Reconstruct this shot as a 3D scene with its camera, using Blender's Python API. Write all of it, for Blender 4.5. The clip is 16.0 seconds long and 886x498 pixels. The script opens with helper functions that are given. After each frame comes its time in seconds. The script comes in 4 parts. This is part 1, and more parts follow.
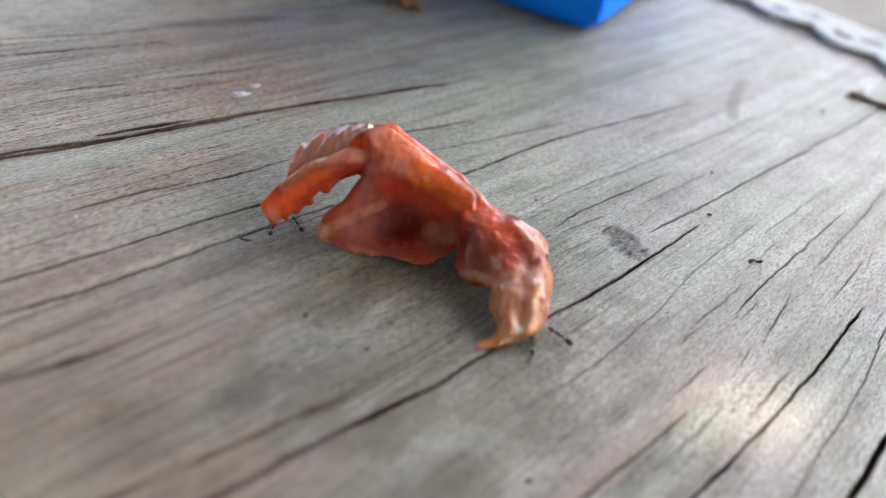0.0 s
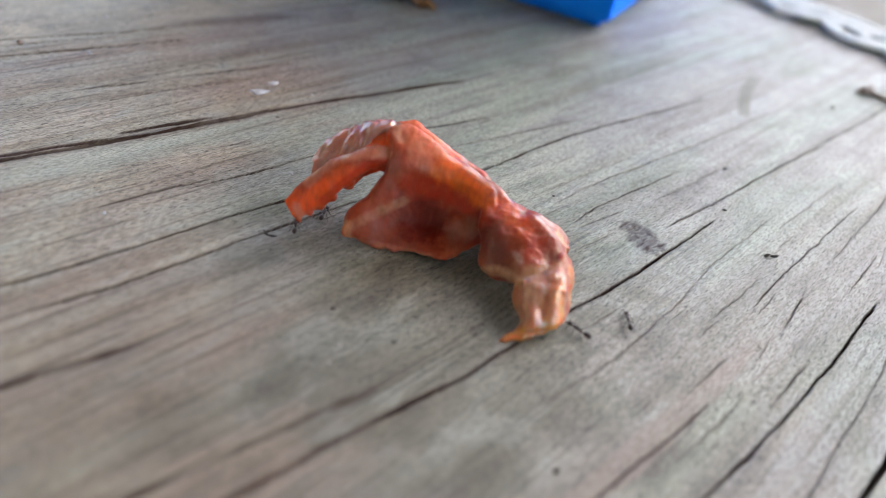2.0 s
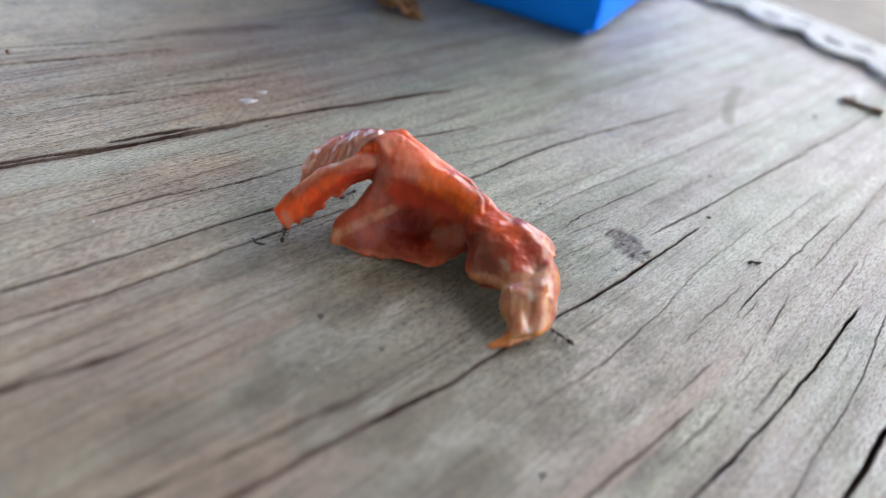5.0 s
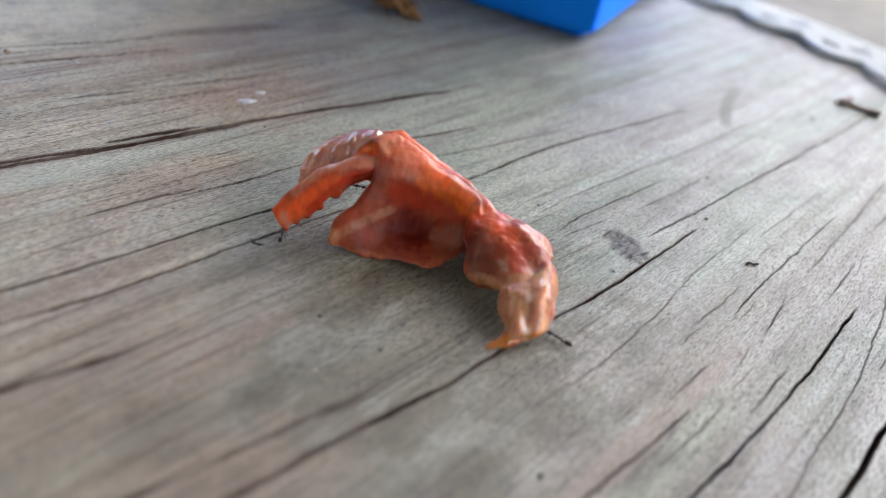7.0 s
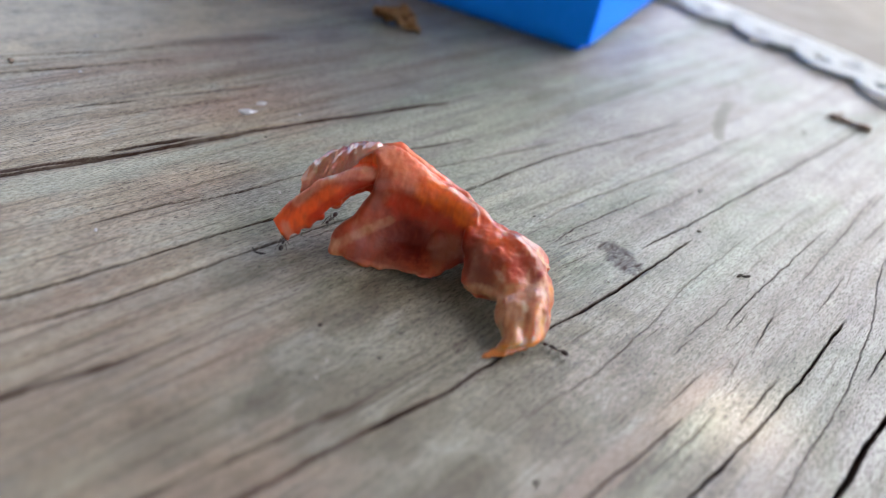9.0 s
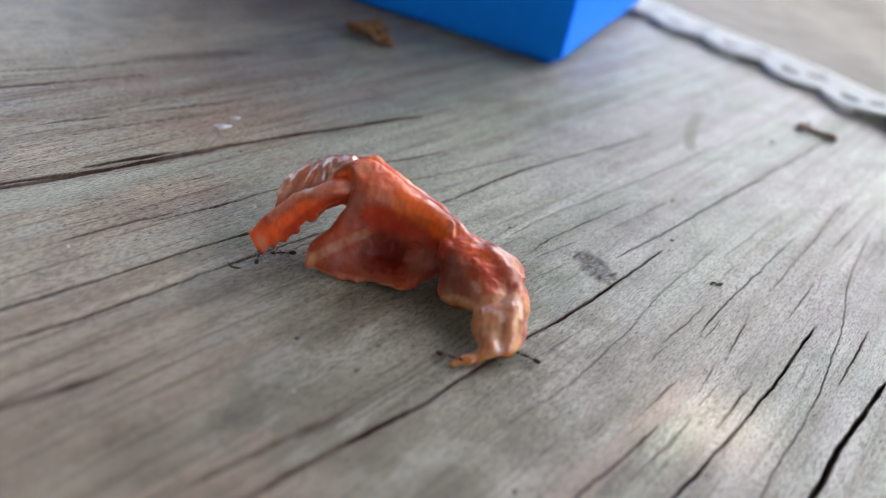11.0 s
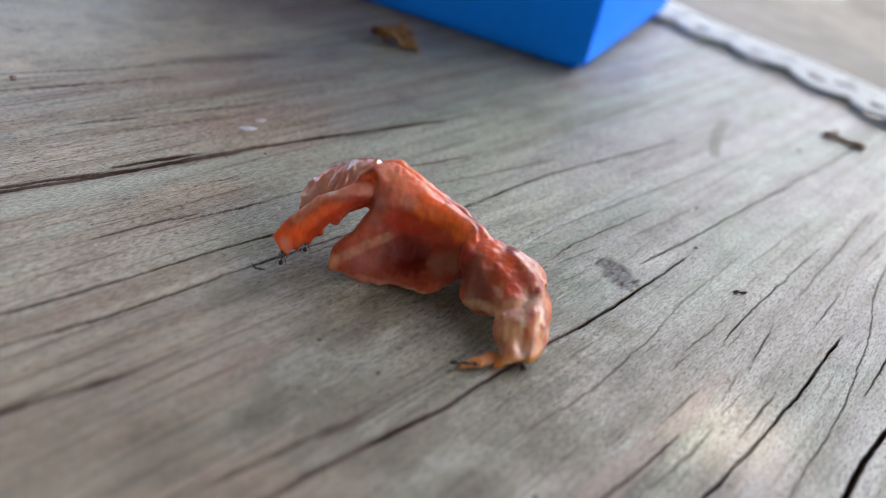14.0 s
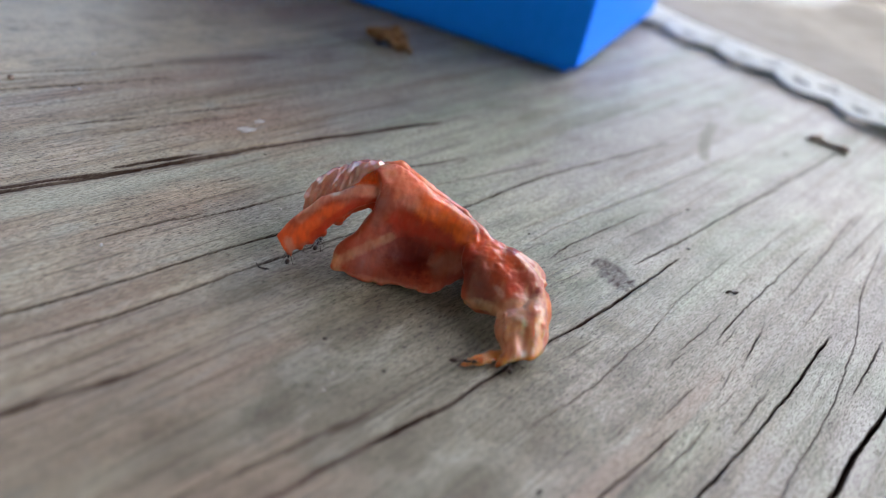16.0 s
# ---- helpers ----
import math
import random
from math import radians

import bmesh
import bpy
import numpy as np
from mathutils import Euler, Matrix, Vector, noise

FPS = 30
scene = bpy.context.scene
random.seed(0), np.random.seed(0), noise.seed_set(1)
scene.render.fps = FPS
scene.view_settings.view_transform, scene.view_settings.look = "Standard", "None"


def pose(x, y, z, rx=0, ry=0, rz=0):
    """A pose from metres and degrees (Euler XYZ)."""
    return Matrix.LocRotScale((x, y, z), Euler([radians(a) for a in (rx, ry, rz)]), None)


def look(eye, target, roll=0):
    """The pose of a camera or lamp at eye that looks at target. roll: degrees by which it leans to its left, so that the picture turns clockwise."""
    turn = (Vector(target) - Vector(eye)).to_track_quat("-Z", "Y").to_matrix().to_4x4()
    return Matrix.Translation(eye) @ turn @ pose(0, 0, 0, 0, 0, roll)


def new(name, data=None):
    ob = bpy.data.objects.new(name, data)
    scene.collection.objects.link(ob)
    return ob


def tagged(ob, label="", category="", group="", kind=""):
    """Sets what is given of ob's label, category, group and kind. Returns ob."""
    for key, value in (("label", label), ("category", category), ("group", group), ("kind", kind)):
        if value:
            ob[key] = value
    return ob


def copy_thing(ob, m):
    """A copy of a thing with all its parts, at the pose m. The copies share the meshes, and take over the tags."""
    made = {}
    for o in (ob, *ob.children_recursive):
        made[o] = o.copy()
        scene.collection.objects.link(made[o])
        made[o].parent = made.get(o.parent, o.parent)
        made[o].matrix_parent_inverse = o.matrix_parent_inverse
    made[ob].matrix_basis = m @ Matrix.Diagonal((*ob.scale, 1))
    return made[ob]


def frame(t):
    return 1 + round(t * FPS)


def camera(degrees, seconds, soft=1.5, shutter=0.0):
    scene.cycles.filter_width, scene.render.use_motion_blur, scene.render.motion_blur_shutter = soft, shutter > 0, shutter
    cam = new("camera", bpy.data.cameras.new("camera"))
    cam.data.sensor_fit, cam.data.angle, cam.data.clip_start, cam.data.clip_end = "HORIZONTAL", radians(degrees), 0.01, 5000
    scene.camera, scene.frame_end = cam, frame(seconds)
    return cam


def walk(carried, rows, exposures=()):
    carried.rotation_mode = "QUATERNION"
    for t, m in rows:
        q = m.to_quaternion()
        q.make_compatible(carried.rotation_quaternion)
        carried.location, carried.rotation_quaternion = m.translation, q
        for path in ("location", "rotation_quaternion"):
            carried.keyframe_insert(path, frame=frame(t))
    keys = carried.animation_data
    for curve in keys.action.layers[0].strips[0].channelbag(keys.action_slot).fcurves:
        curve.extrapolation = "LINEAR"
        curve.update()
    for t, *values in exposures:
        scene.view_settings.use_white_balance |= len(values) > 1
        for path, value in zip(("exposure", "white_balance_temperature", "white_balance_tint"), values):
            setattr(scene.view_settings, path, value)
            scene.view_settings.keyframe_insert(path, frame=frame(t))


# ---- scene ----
# ---------------------------------------------------------------- camera
cam = camera(60.0, 16.0, soft=0.9)
PATH = [
    (0.0, -0.00000, 0.00000, 0.06200, 55.79, -9.54, 0.00),
    (0.5, 0.00011, -0.00010, 0.06215, 55.73, -9.60, -0.01),
    (1.0, -0.00018, -0.00012, 0.06209, 55.73, -9.75, -0.14),
    (1.5, -0.00267, -0.00111, 0.06197, 55.66, -9.52, -0.13),
    (2.0, -0.00298, -0.00145, 0.06225, 55.54, -9.40, 0.04),
    (2.5, -0.00301, -0.00219, 0.06260, 56.14, -9.53, -0.16),
    (3.0, -0.00302, -0.00231, 0.06272, 56.34, -9.61, -0.36),
    (3.5, -0.00280, -0.00237, 0.06266, 56.39, -9.57, -0.71),
    (4.0, -0.00276, -0.00243, 0.06273, 56.37, -9.67, -0.76),
    (6.5, -0.00302, -0.00241, 0.06271, 56.30, -9.77, -0.69),
    (7.0, -0.00299, -0.00249, 0.06287, 56.35, -9.93, -0.82),
    (7.5, -0.00303, -0.00272, 0.06295, 56.46, -10.08, -1.08),
    (8.0, -0.00327, -0.00300, 0.06332, 56.63, -10.34, -1.21),
    (8.5, -0.00287, -0.00298, 0.06312, 56.77, -10.18, -1.20),
    (9.0, -0.00384, -0.00403, 0.06419, 56.96, -10.56, -0.93),
    (9.2, -0.00466, -0.00498, 0.06489, 57.66, -10.92, -0.64),
    (11.3, -0.00312, -0.00435, 0.06391, 58.35, -10.76, -2.93),
    (11.5, -0.00277, -0.00420, 0.06347, 58.25, -10.32, -2.00),
    (12.0, -0.00397, -0.00424, 0.06415, 58.20, -10.18, -0.30),
    (12.5, -0.00399, -0.00440, 0.06410, 58.25, -10.06, -0.37),
    (13.0, -0.00381, -0.00434, 0.06396, 58.20, -10.20, -0.65),
    (13.5, -0.00386, -0.00456, 0.06416, 58.15, -10.39, -1.08),
    (14.0, -0.00403, -0.00475, 0.06428, 58.32, -10.70, -1.08),
    (14.5, -0.00415, -0.00492, 0.06447, 58.43, -10.94, -1.43),
    (15.0, -0.00444, -0.00496, 0.06467, 58.35, -11.20, -1.55),
    (15.5, -0.00707, -0.00617, 0.06476, 58.50, -11.41, -1.90),
    (16.0, -0.00702, -0.00634, 0.06476, 58.55, -11.51, -2.12),
]
walk(cam, [(t, pose(x, y, z, rx, ry, rz)) for t, x, y, z, rx, ry, rz in PATH], [(0.0, 2.49), (9.0, 2.49), (11.5, 2.29), (16.0, 2.29)])
cam.data.dof.use_dof = True
cam.data.dof.focus_distance = 0.121
cam.data.dof.aperture_fstop = 12.5

# ---------------------------------------------------------------- light
SUN_DIR = Vector((0.45, 0.35, 0.82)).normalized()      # towards the sun
world = bpy.data.worlds.new("sky")
scene.world = world
world.use_nodes = True
wn = world.node_tree
sky = wn.nodes.new("ShaderNodeTexSky")
sky.sky_type = "NISHITA"
sky.sun_disc = False
sky.sun_elevation = math.asin(SUN_DIR.z)
sky.sun_rotation = math.atan2(SUN_DIR.x, SUN_DIR.y)
sky.air_density = 0.9
sky.dust_density = 4.0
sky.ozone_density = 0.6
wn.nodes["Background"].inputs["Strength"].default_value = 0.15
wn.links.new(sky.outputs[0], wn.nodes["Background"].inputs["Color"])

sun_data = bpy.data.lights.new("sun", "SUN")
sun_data.energy = 1.3
sun_data.angle = radians(0.4)
sun_data.color = (1.0, 0.85, 0.74)
sun = new("sun", sun_data)
sun.matrix_world = look(SUN_DIR * 5, (0, 0, 0))


# ---------------------------------------------------------------- materials
class Mat:
    """A small node builder round one Principled material."""

    def __init__(self, name, rough=0.6, metal=0.0, spec=0.5):
        self.m = bpy.data.materials.new(name)
        self.m.use_nodes = True
        self.t = self.m.node_tree
        self.b = self.t.nodes["Principled BSDF"]
        self.set("Roughness", rough)
        self.set("Metallic", metal)
        self.set("Specular IOR Level", spec)
        self.co = self.t.nodes.new("ShaderNodeTexCoord").outputs["Object"]

    def set(self, key, value):
        socket = self.b.inputs[key]
        if isinstance(value, bpy.types.NodeSocket):
            self.t.links.new(value, socket)
        else:
            socket.default_value = (*value, 1.0) if isinstance(value, tuple) and len(value) == 3 and socket.type == "RGBA" else value

    def scaled(self, sx, sy, sz, turn=0.0):
        n = self.t.nodes.new("ShaderNodeMapping")
        n.inputs["Scale"].default_value = (sx, sy, sz)
        n.inputs["Rotation"].default_value = (0, 0, radians(turn))
        self.t.links.new(self.co, n.inputs["Vector"])
        return n.outputs[0]

    def noise(self, vec, scale=1.0, detail=4.0, rough=0.55, warp=0.0):
        n = self.t.nodes.new("ShaderNodeTexNoise")
        n.inputs["Scale"].default_value = scale
        n.inputs["Detail"].default_value = detail
        n.inputs["Roughness"].default_value = rough
        n.inputs["Distortion"].default_value = warp
        self.t.links.new(vec, n.inputs["Vector"])
        return n.outputs["Fac"]


    def ramp(self, fac, *stops):
        n = self.t.nodes.new("ShaderNodeValToRGB")
        e = n.color_ramp.elements
        while len(e) < len(stops):
            e.new(0.5)
        for el, (p, c) in zip(e, stops):
            el.position = p
            el.color = (*c, 1.0) if isinstance(c, tuple) else (c, c, c, 1.0)
        self.t.links.new(fac, n.inputs["Fac"])
        return n.outputs["Color"]

    def mix(self, fac, a, b, mode="MIX"):
        n = self.t.nodes.new("ShaderNodeMix")
        n.data_type, n.blend_type = "RGBA", mode
        for key, v in (("Factor", fac), ("A", a), ("B", b)):
            socket = next(i for i in n.inputs if i.name == key and i.enabled)
            if isinstance(v, bpy.types.NodeSocket):
                self.t.links.new(v, socket)
            else:
                socket.default_value = (*v, 1.0) if isinstance(v, tuple) else v
        return next(o for o in n.outputs if o.enabled)

    def math(self, op, a, b=0.0):
        n = self.t.nodes.new("ShaderNodeMath")
        n.operation = op
        n.use_clamp = op != "SUBTRACT"
        for socket, v in zip(n.inputs, (a, b)):
            if isinstance(v, bpy.types.NodeSocket):
                self.t.links.new(v, socket)
            else:
                socket.default_value = v
        return n.outputs[0]

    def attribute(self, name):
        n = self.t.nodes.new("ShaderNodeAttribute")
        n.attribute_name = name
        return n.outputs["Fac"]

    def bump(self, height, strength, distance):
        n = self.t.nodes.new("ShaderNodeBump")
        n.inputs["Strength"].default_value = strength
        n.inputs["Distance"].default_value = distance
        self.t.links.new(height, n.inputs["Height"])
        self.set("Normal", n.outputs[0])


def make_wood():
    m = Mat("weathered_wood", 0.5, 0.0, 0.5)
    broad = m.noise(m.scaled(16, 55, 55), 1.0, 3.0, 0.5, 0.4)
    patch = m.noise(m.scaled(70, 150, 150), 1.0, 4.0, 0.6, 0.6)
    bands = m.noise(m.scaled(6, 210, 210), 1.0, 3.0, 0.5, 0.4)
    fibre = m.noise(m.scaled(26, 1100, 1100), 1.0, 3.0, 0.6, 0.3)
    dash = m.noise(m.scaled(800, 4200, 4200), 1.0, 3.0, 0.65, 0.1)
    fine = m.noise(m.scaled(900, 3600, 3600), 1.0, 4.0, 0.75, 0.05)
    grey = m.ramp(broad, (0.36, (0.36, 0.352, 0.337)), (0.48, (0.35, 0.352, 0.327)), (0.60, (0.31, 0.362, 0.297)), (0.70, (0.375, 0.385, 0.358)))
    warm = m.ramp(broad, (0.36, (0.515, 0.385, 0.305)), (0.48, (0.545, 0.445, 0.34)), (0.60, (0.51, 0.448, 0.345)), (0.70, (0.575, 0.527, 0.42)))
    col = m.mix(m.attribute("tan"), grey, warm)
    # dark patch by the meat: painted shade together with a juice stain
    col = m.mix(m.attribute("shade_stain"), col, m.ramp(patch, (0.38, (0.190, 0.175, 0.131)), (0.60, (0.245, 0.236, 0.182))))
    col = m.mix(m.ramp(patch, (0.52, 0.0), (0.68, 0.55)), col, (0.47, 0.48, 0.45))
    col = m.mix(1.0, col, m.ramp(patch, (0.34, 0.78), (0.50, 1.0)), "MULTIPLY")
    col = m.mix(1.0, col, m.ramp(bands, (0.34, (0.82, 0.78, 0.75)), (0.50, 0.97), (0.64, 1.06)), "MULTIPLY")
    col = m.mix(m.ramp(m.attribute("tan"), (0.1, 0.55), (0.8, 1.0)), col, m.ramp(fibre, (0.34, (0.50, 0.47, 0.44)), (0.45, 0.98), (0.66, 1.06)), "MULTIPLY")
    rough_part = m.math("SUBTRACT", 1.0, m.attribute("worn"))
    col = m.mix(rough_part, col, m.ramp(fine, (0.37, 0.56), (0.58, 1.21)), "MULTIPLY")
    col = m.mix(rough_part, col, m.ramp(dash, (0.36, (0.24, 0.215, 0.195)), (0.44, 1.0)), "MULTIPLY")
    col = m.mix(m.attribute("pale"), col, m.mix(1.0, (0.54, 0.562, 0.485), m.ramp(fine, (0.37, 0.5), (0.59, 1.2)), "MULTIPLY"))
    col = m.mix(m.attribute("far_bright"), col, m.mix(1.0, (0.80, 0.69, 0.52), m.ramp(fine, (0.37, 0.6), (0.59, 1.15)), "MULTIPLY"))
    col = m.mix(m.attribute("tea"), col, m.mix(1.0, (0.42, 0.315, 0.275), m.ramp(fine, (0.36, 0.75), (0.60, 1.1)), "MULTIPLY"))
    col = m.mix(m.attribute("cool"), col, m.mix(1.0, col, (0.985, 0.985, 1.07), "MULTIPLY"))
    speck = m.noise(m.scaled(620, 1100, 1100), 1.0, 4.0, 0.65, 0.3)
    col = m.mix(m.math("MULTIPLY", m.attribute("lichen"), m.ramp(speck, (0.50, 0.0), (0.60, 0.50))), col, (0.165, 0.18, 0.14))
    col = m.mix(m.math("MULTIPLY", m.attribute("lichen"), m.ramp(speck, (0.38, 0.3), (0.49, 0.0))), col, (0.47, 0.49, 0.43))
    scribble = m.noise(m.scaled(520, 1300, 1300, 20), 1.0, 5.0, 0.7, 1.5)
    col = m.mix(m.math("MULTIPLY", m.attribute("knot"), m.ramp(scribble, (0.47, 1.0), (0.58, 0.42))), col, (0.03, 0.026, 0.022))
    col = m.mix(m.attribute("brown"), col, (0.095, 0.036, 0.026))
    col = m.mix(m.attribute("moss"), col, (0.15, 0.15, 0.09))
    col = m.mix(m.attribute("grime_shade"), col, (0.032, 0.014, 0.011))
    m.set("Base Color", m.mix(1.0, col, (0.805, 0.82, 0.768), "MULTIPLY"))
    m.set("Specular IOR Level", m.math("MULTIPLY", m.ramp(m.attribute("grime_shade"), (0.2, 1.0), (0.8, 0.02)), 0.46))
    m.set("Roughness", m.ramp(bands, (0.36, 0.57), (0.64, 0.48)))
    m.bump(m.mix(0.4, m.mix(0.5, dash, fine), fibre), 0.7, 0.0003)
    return m.m


def make_flesh(name, scatter, wet, gloss, stretch=(700, 420, 260), rise=0.5, relief=0.0002):
    """Wet flesh in the tints of its mesh, with a film of juice on it."""
    m = Mat(name, 0.45, 0.0, 0.22)
    n = m.t.nodes.new("ShaderNodeAttribute")
    n.attribute_name = "tint"
    strand = m.noise(m.scaled(*stretch), 1.0, 4.0, 0.6, 0.8)
    fine = m.noise(m.scaled(1500, 1500, 1500), 1.0, 3.0, 0.5, 0.6)
    lump = m.noise(m.scaled(480, 480, 400), 1.0, 3.0, 0.5, 0.6)
    col = m.mix(1.0, n.outputs["Color"], m.ramp(strand, (0.36, (0.95, 0.90, 0.88)), (0.62, (1.03, 1.07, 1.09))), "MULTIPLY")
    m.set("Base Color", col)
    m.set("Subsurface Weight", 0.78)
    m.set("Subsurface Radius", (1.0, 0.32, 0.14))
    m.set("Subsurface Scale", scatter)
    puddle = m.noise(m.scaled(170, 170, 170), 1.0, 2.0, 0.5, 0.4)
    m.set("Coat Weight", m.math("MULTIPLY", n.outputs["Alpha"], m.ramp(puddle, (0.44, wet[0]), (0.58, wet[1]))))
    m.set("Coat IOR", 1.55)
    m.set("Coat Roughness", m.ramp(lump, (0.35, gloss[0]), (0.65, gloss[1])))
    m.bump(m.mix(0.35, m.mix(0.4, lump, strand), fine), rise, relief)
    return m.m


def make_speckled(name, a, b, scale, rough=0.7, bump=0.4, distance=0.0003, spec=0.4):
    m = Mat(name, rough, 0.0, spec)
    n = m.noise(m.scaled(scale, scale, scale), 1.0, 4.0, 0.6)
    m.set("Base Color", m.ramp(n, (0.35, a), (0.65, b)))
    m.bump(n, bump, distance)
    return m.m


def make_thin(name, a, b, scale, share):
    """Open threads that let a share of the daylight through."""
    made = make_speckled(name, a, b, scale, 0.8, 0.5, 0.0003, 0.2)
    t = made.node_tree
    back, both = t.nodes.new("ShaderNodeBsdfTranslucent"), t.nodes.new("ShaderNodeMixShader")
    back.inputs["Color"].default_value = (*b, 1)
    both.inputs[0].default_value = share
    t.links.new(t.nodes["Principled BSDF"].outputs[0], both.inputs[1])
    t.links.new(back.outputs[0], both.inputs[2])
    t.links.new(both.outputs[0], t.nodes["Material Output"].inputs["Surface"])
    return made


WOOD = make_wood()
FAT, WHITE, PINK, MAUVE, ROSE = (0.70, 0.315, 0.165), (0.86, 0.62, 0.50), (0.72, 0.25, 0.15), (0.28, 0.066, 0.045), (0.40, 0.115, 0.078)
AMBER, CORAL, GLOW, BLOOD, WINE_SHADE = (0.78, 0.26, 0.04), (0.94, 0.125, 0.024), (0.86, 0.150, 0.016), (0.50, 0.035, 0.012), (0.17, 0.009, 0.005)
FLESH = make_flesh("raw_flesh", 0.0030, (0.15, 0.80), (0.05, 0.16), rise=0.5, relief=0.00014)
SKIN = make_flesh("glossy_skin", 0.0030, (1.0, 1.0), (0.02, 0.05), (900, 900, 600), 0.4, 0.0002)
SKIN.node_tree.nodes["Principled BSDF"].inputs["Coat IOR"].default_value = 2.0
ANT = make_speckled("ant_shell", (0.010, 0.006, 0.005), (0.04, 0.018, 0.010), 3000, 0.3, 0.2, 0.00002)
BLUE = make_speckled("blue_board", (0.004, 0.222, 0.95), (0.007, 0.235, 0.99), 260, 0.5, 0.05, 0.0001, 0.06)
GREEN_LEAF = make_speckled("green_leaf", (0.03, 0.075, 0.015), (0.06, 0.12, 0.03), 300, 0.5)
LEAF = make_speckled("dry_leaf", (0.15, 0.075, 0.033), (0.37, 0.20, 0.08), 500, 0.8)
BARK = make_speckled("twig_bark", (0.15, 0.10, 0.075), (0.50, 0.40, 0.33), 600, 0.85)
CRUMB = make_speckled("pale_crumb", (0.48, 0.47, 0.47), (0.64, 0.64, 0.65), 900, 0.6)
DIRT = make_speckled("dark_dirt", (0.02, 0.017, 0.014), (0.06, 0.05, 0.04), 1500, 0.9)
CLOTH = make_speckled("cream_cloth", (0.265, 0.245, 0.20), (0.335, 0.312, 0.26), 60, 0.85, 0.3, 0.0004, 0.2)
LACE = make_thin("white_lace", (0.70, 0.725, 0.67), (0.84, 0.86, 0.81), 350, 0.42)
PAINT = make_speckled("shade_roof_paint", (0.075, 0.065, 0.055), (0.11, 0.095, 0.08), 6, 0.7)
PALE_PAINT = make_speckled("bounce_wall_paint", (0.42, 0.42, 0.41), (0.49, 0.49, 0.48), 6, 0.7)
TAN_PAINT = make_speckled("tan_bounce_paint", (0.58, 0.47, 0.35), (0.64, 0.52, 0.39), 6, 0.7)
EARTH = make_speckled("ground_soil", (0.03, 0.028, 0.02), (0.07, 0.06, 0.042), 5, 0.95)


# ---------------------------------------------------------------- helpers for building
def mesh_of(name, verts, faces, material, smooth=True):
    me = bpy.data.meshes.new(name)
    me.from_pydata([tuple(v) for v in verts], [], [tuple(f) for f in faces])
    me.materials.append(material)
    if smooth:
        me.polygons.foreach_set("use_smooth", [True] * len(me.polygons))
    me.update()
    return me


def part(name, bm, material, parent=None, label="", smooth=True):
    me = bpy.data.meshes.new(name)
    bm.to_mesh(me)
    bm.free()
    me.materials.append(material)
    if smooth:
        me.polygons.foreach_set("use_smooth", [True] * len(me.polygons))
    ob = new(name, me)
    ob.parent = parent
    if label:
        ob["label"] = label
    return ob


def lattice_noise(u, v, seed):
    """Smooth value noise in 0..1 on the plane."""
    rng = np.random.RandomState(seed)
    table = rng.rand(256, 256)
    iu, iv = np.floor(u).astype(int), np.floor(v).astype(int)
    fu, fv = u - iu, v - iv
    fu, fv = fu * fu * (3 - 2 * fu), fv * fv * (3 - 2 * fv)
    a, b = table[iu % 256, iv % 256], table[(iu + 1) % 256, iv % 256]
    c, d = table[iu % 256, (iv + 1) % 256], table[(iu + 1) % 256, (iv + 1) % 256]
    return (a * (1 - fu) + b * fu) * (1 - fv) + (c * (1 - fu) + d * fu) * fv


def smooth_step(x):
    x = np.clip(x, 0, 1)
    return x * x * (3 - 2 * x)


def tube(bm, points, radii, sides=8):
    """A closed tapered tube through points."""
    pts = [Vector(p) for p in points]
    rings = []
    for i, p in enumerate(pts):
        d = (pts[min(i + 1, len(pts) - 1)] - pts[max(i - 1, 0)]).normalized()
        a = d.orthogonal().normalized()
        b = d.cross(a)
        rings.append([bm.verts.new(p + radii[i] * (math.cos(k * math.tau / sides) * a + math.sin(k * math.tau / sides) * b)) for k in range(sides)])
    for r, q in zip(rings, rings[1:]):
        best = min(range(sides), key=lambda o: sum((r[k].co - q[(k + o) % sides].co).length for k in range(sides)))
        for k in range(sides):
            bm.faces.new((r[k], r[(k + 1) % sides], q[(k + 1 + best) % sides], q[(k + best) % sides]))
    bm.faces.new(rings[0][::-1])
    bm.faces.new(rings[-1])
    bmesh.ops.recalc_face_normals(bm, faces=bm.faces[:])


def blob(bm, centre, size, seed=0, rough=0.0, freq=600.0, subdivisions=2):
    made = bmesh.ops.create_icosphere(bm, subdivisions=subdivisions, radius=1.0)["verts"]
    for v in made:
        n = 1 + rough * noise.noise(Vector(v.co) * 1.7 + Vector((seed, seed * 2.3, 0)))
        v.co = Vector((v.co.x * size[0], v.co.y * size[1], v.co.z * size[2])) * n + Vector(centre)


GRAIN = 47.0                                    # degrees of the planks' run in the plan
CG, SG = math.cos(radians(GRAIN)), math.sin(radians(GRAIN))


def plan(u, v, z=0.0):
    """From metres along and across the planks to the plan."""
    return Vector((u * CG - v * SG, u * SG + v * CG, z))


# ---------------------------------------------------------------- the table
CRACKS = []


def crack(half, depth, *points, red=0.15):
    """A split in the wood: half its width and its depth in mm, then places along and across the grain in mm; red: how brown its lips are."""
    CRACKS.append((half, depth, points, red))


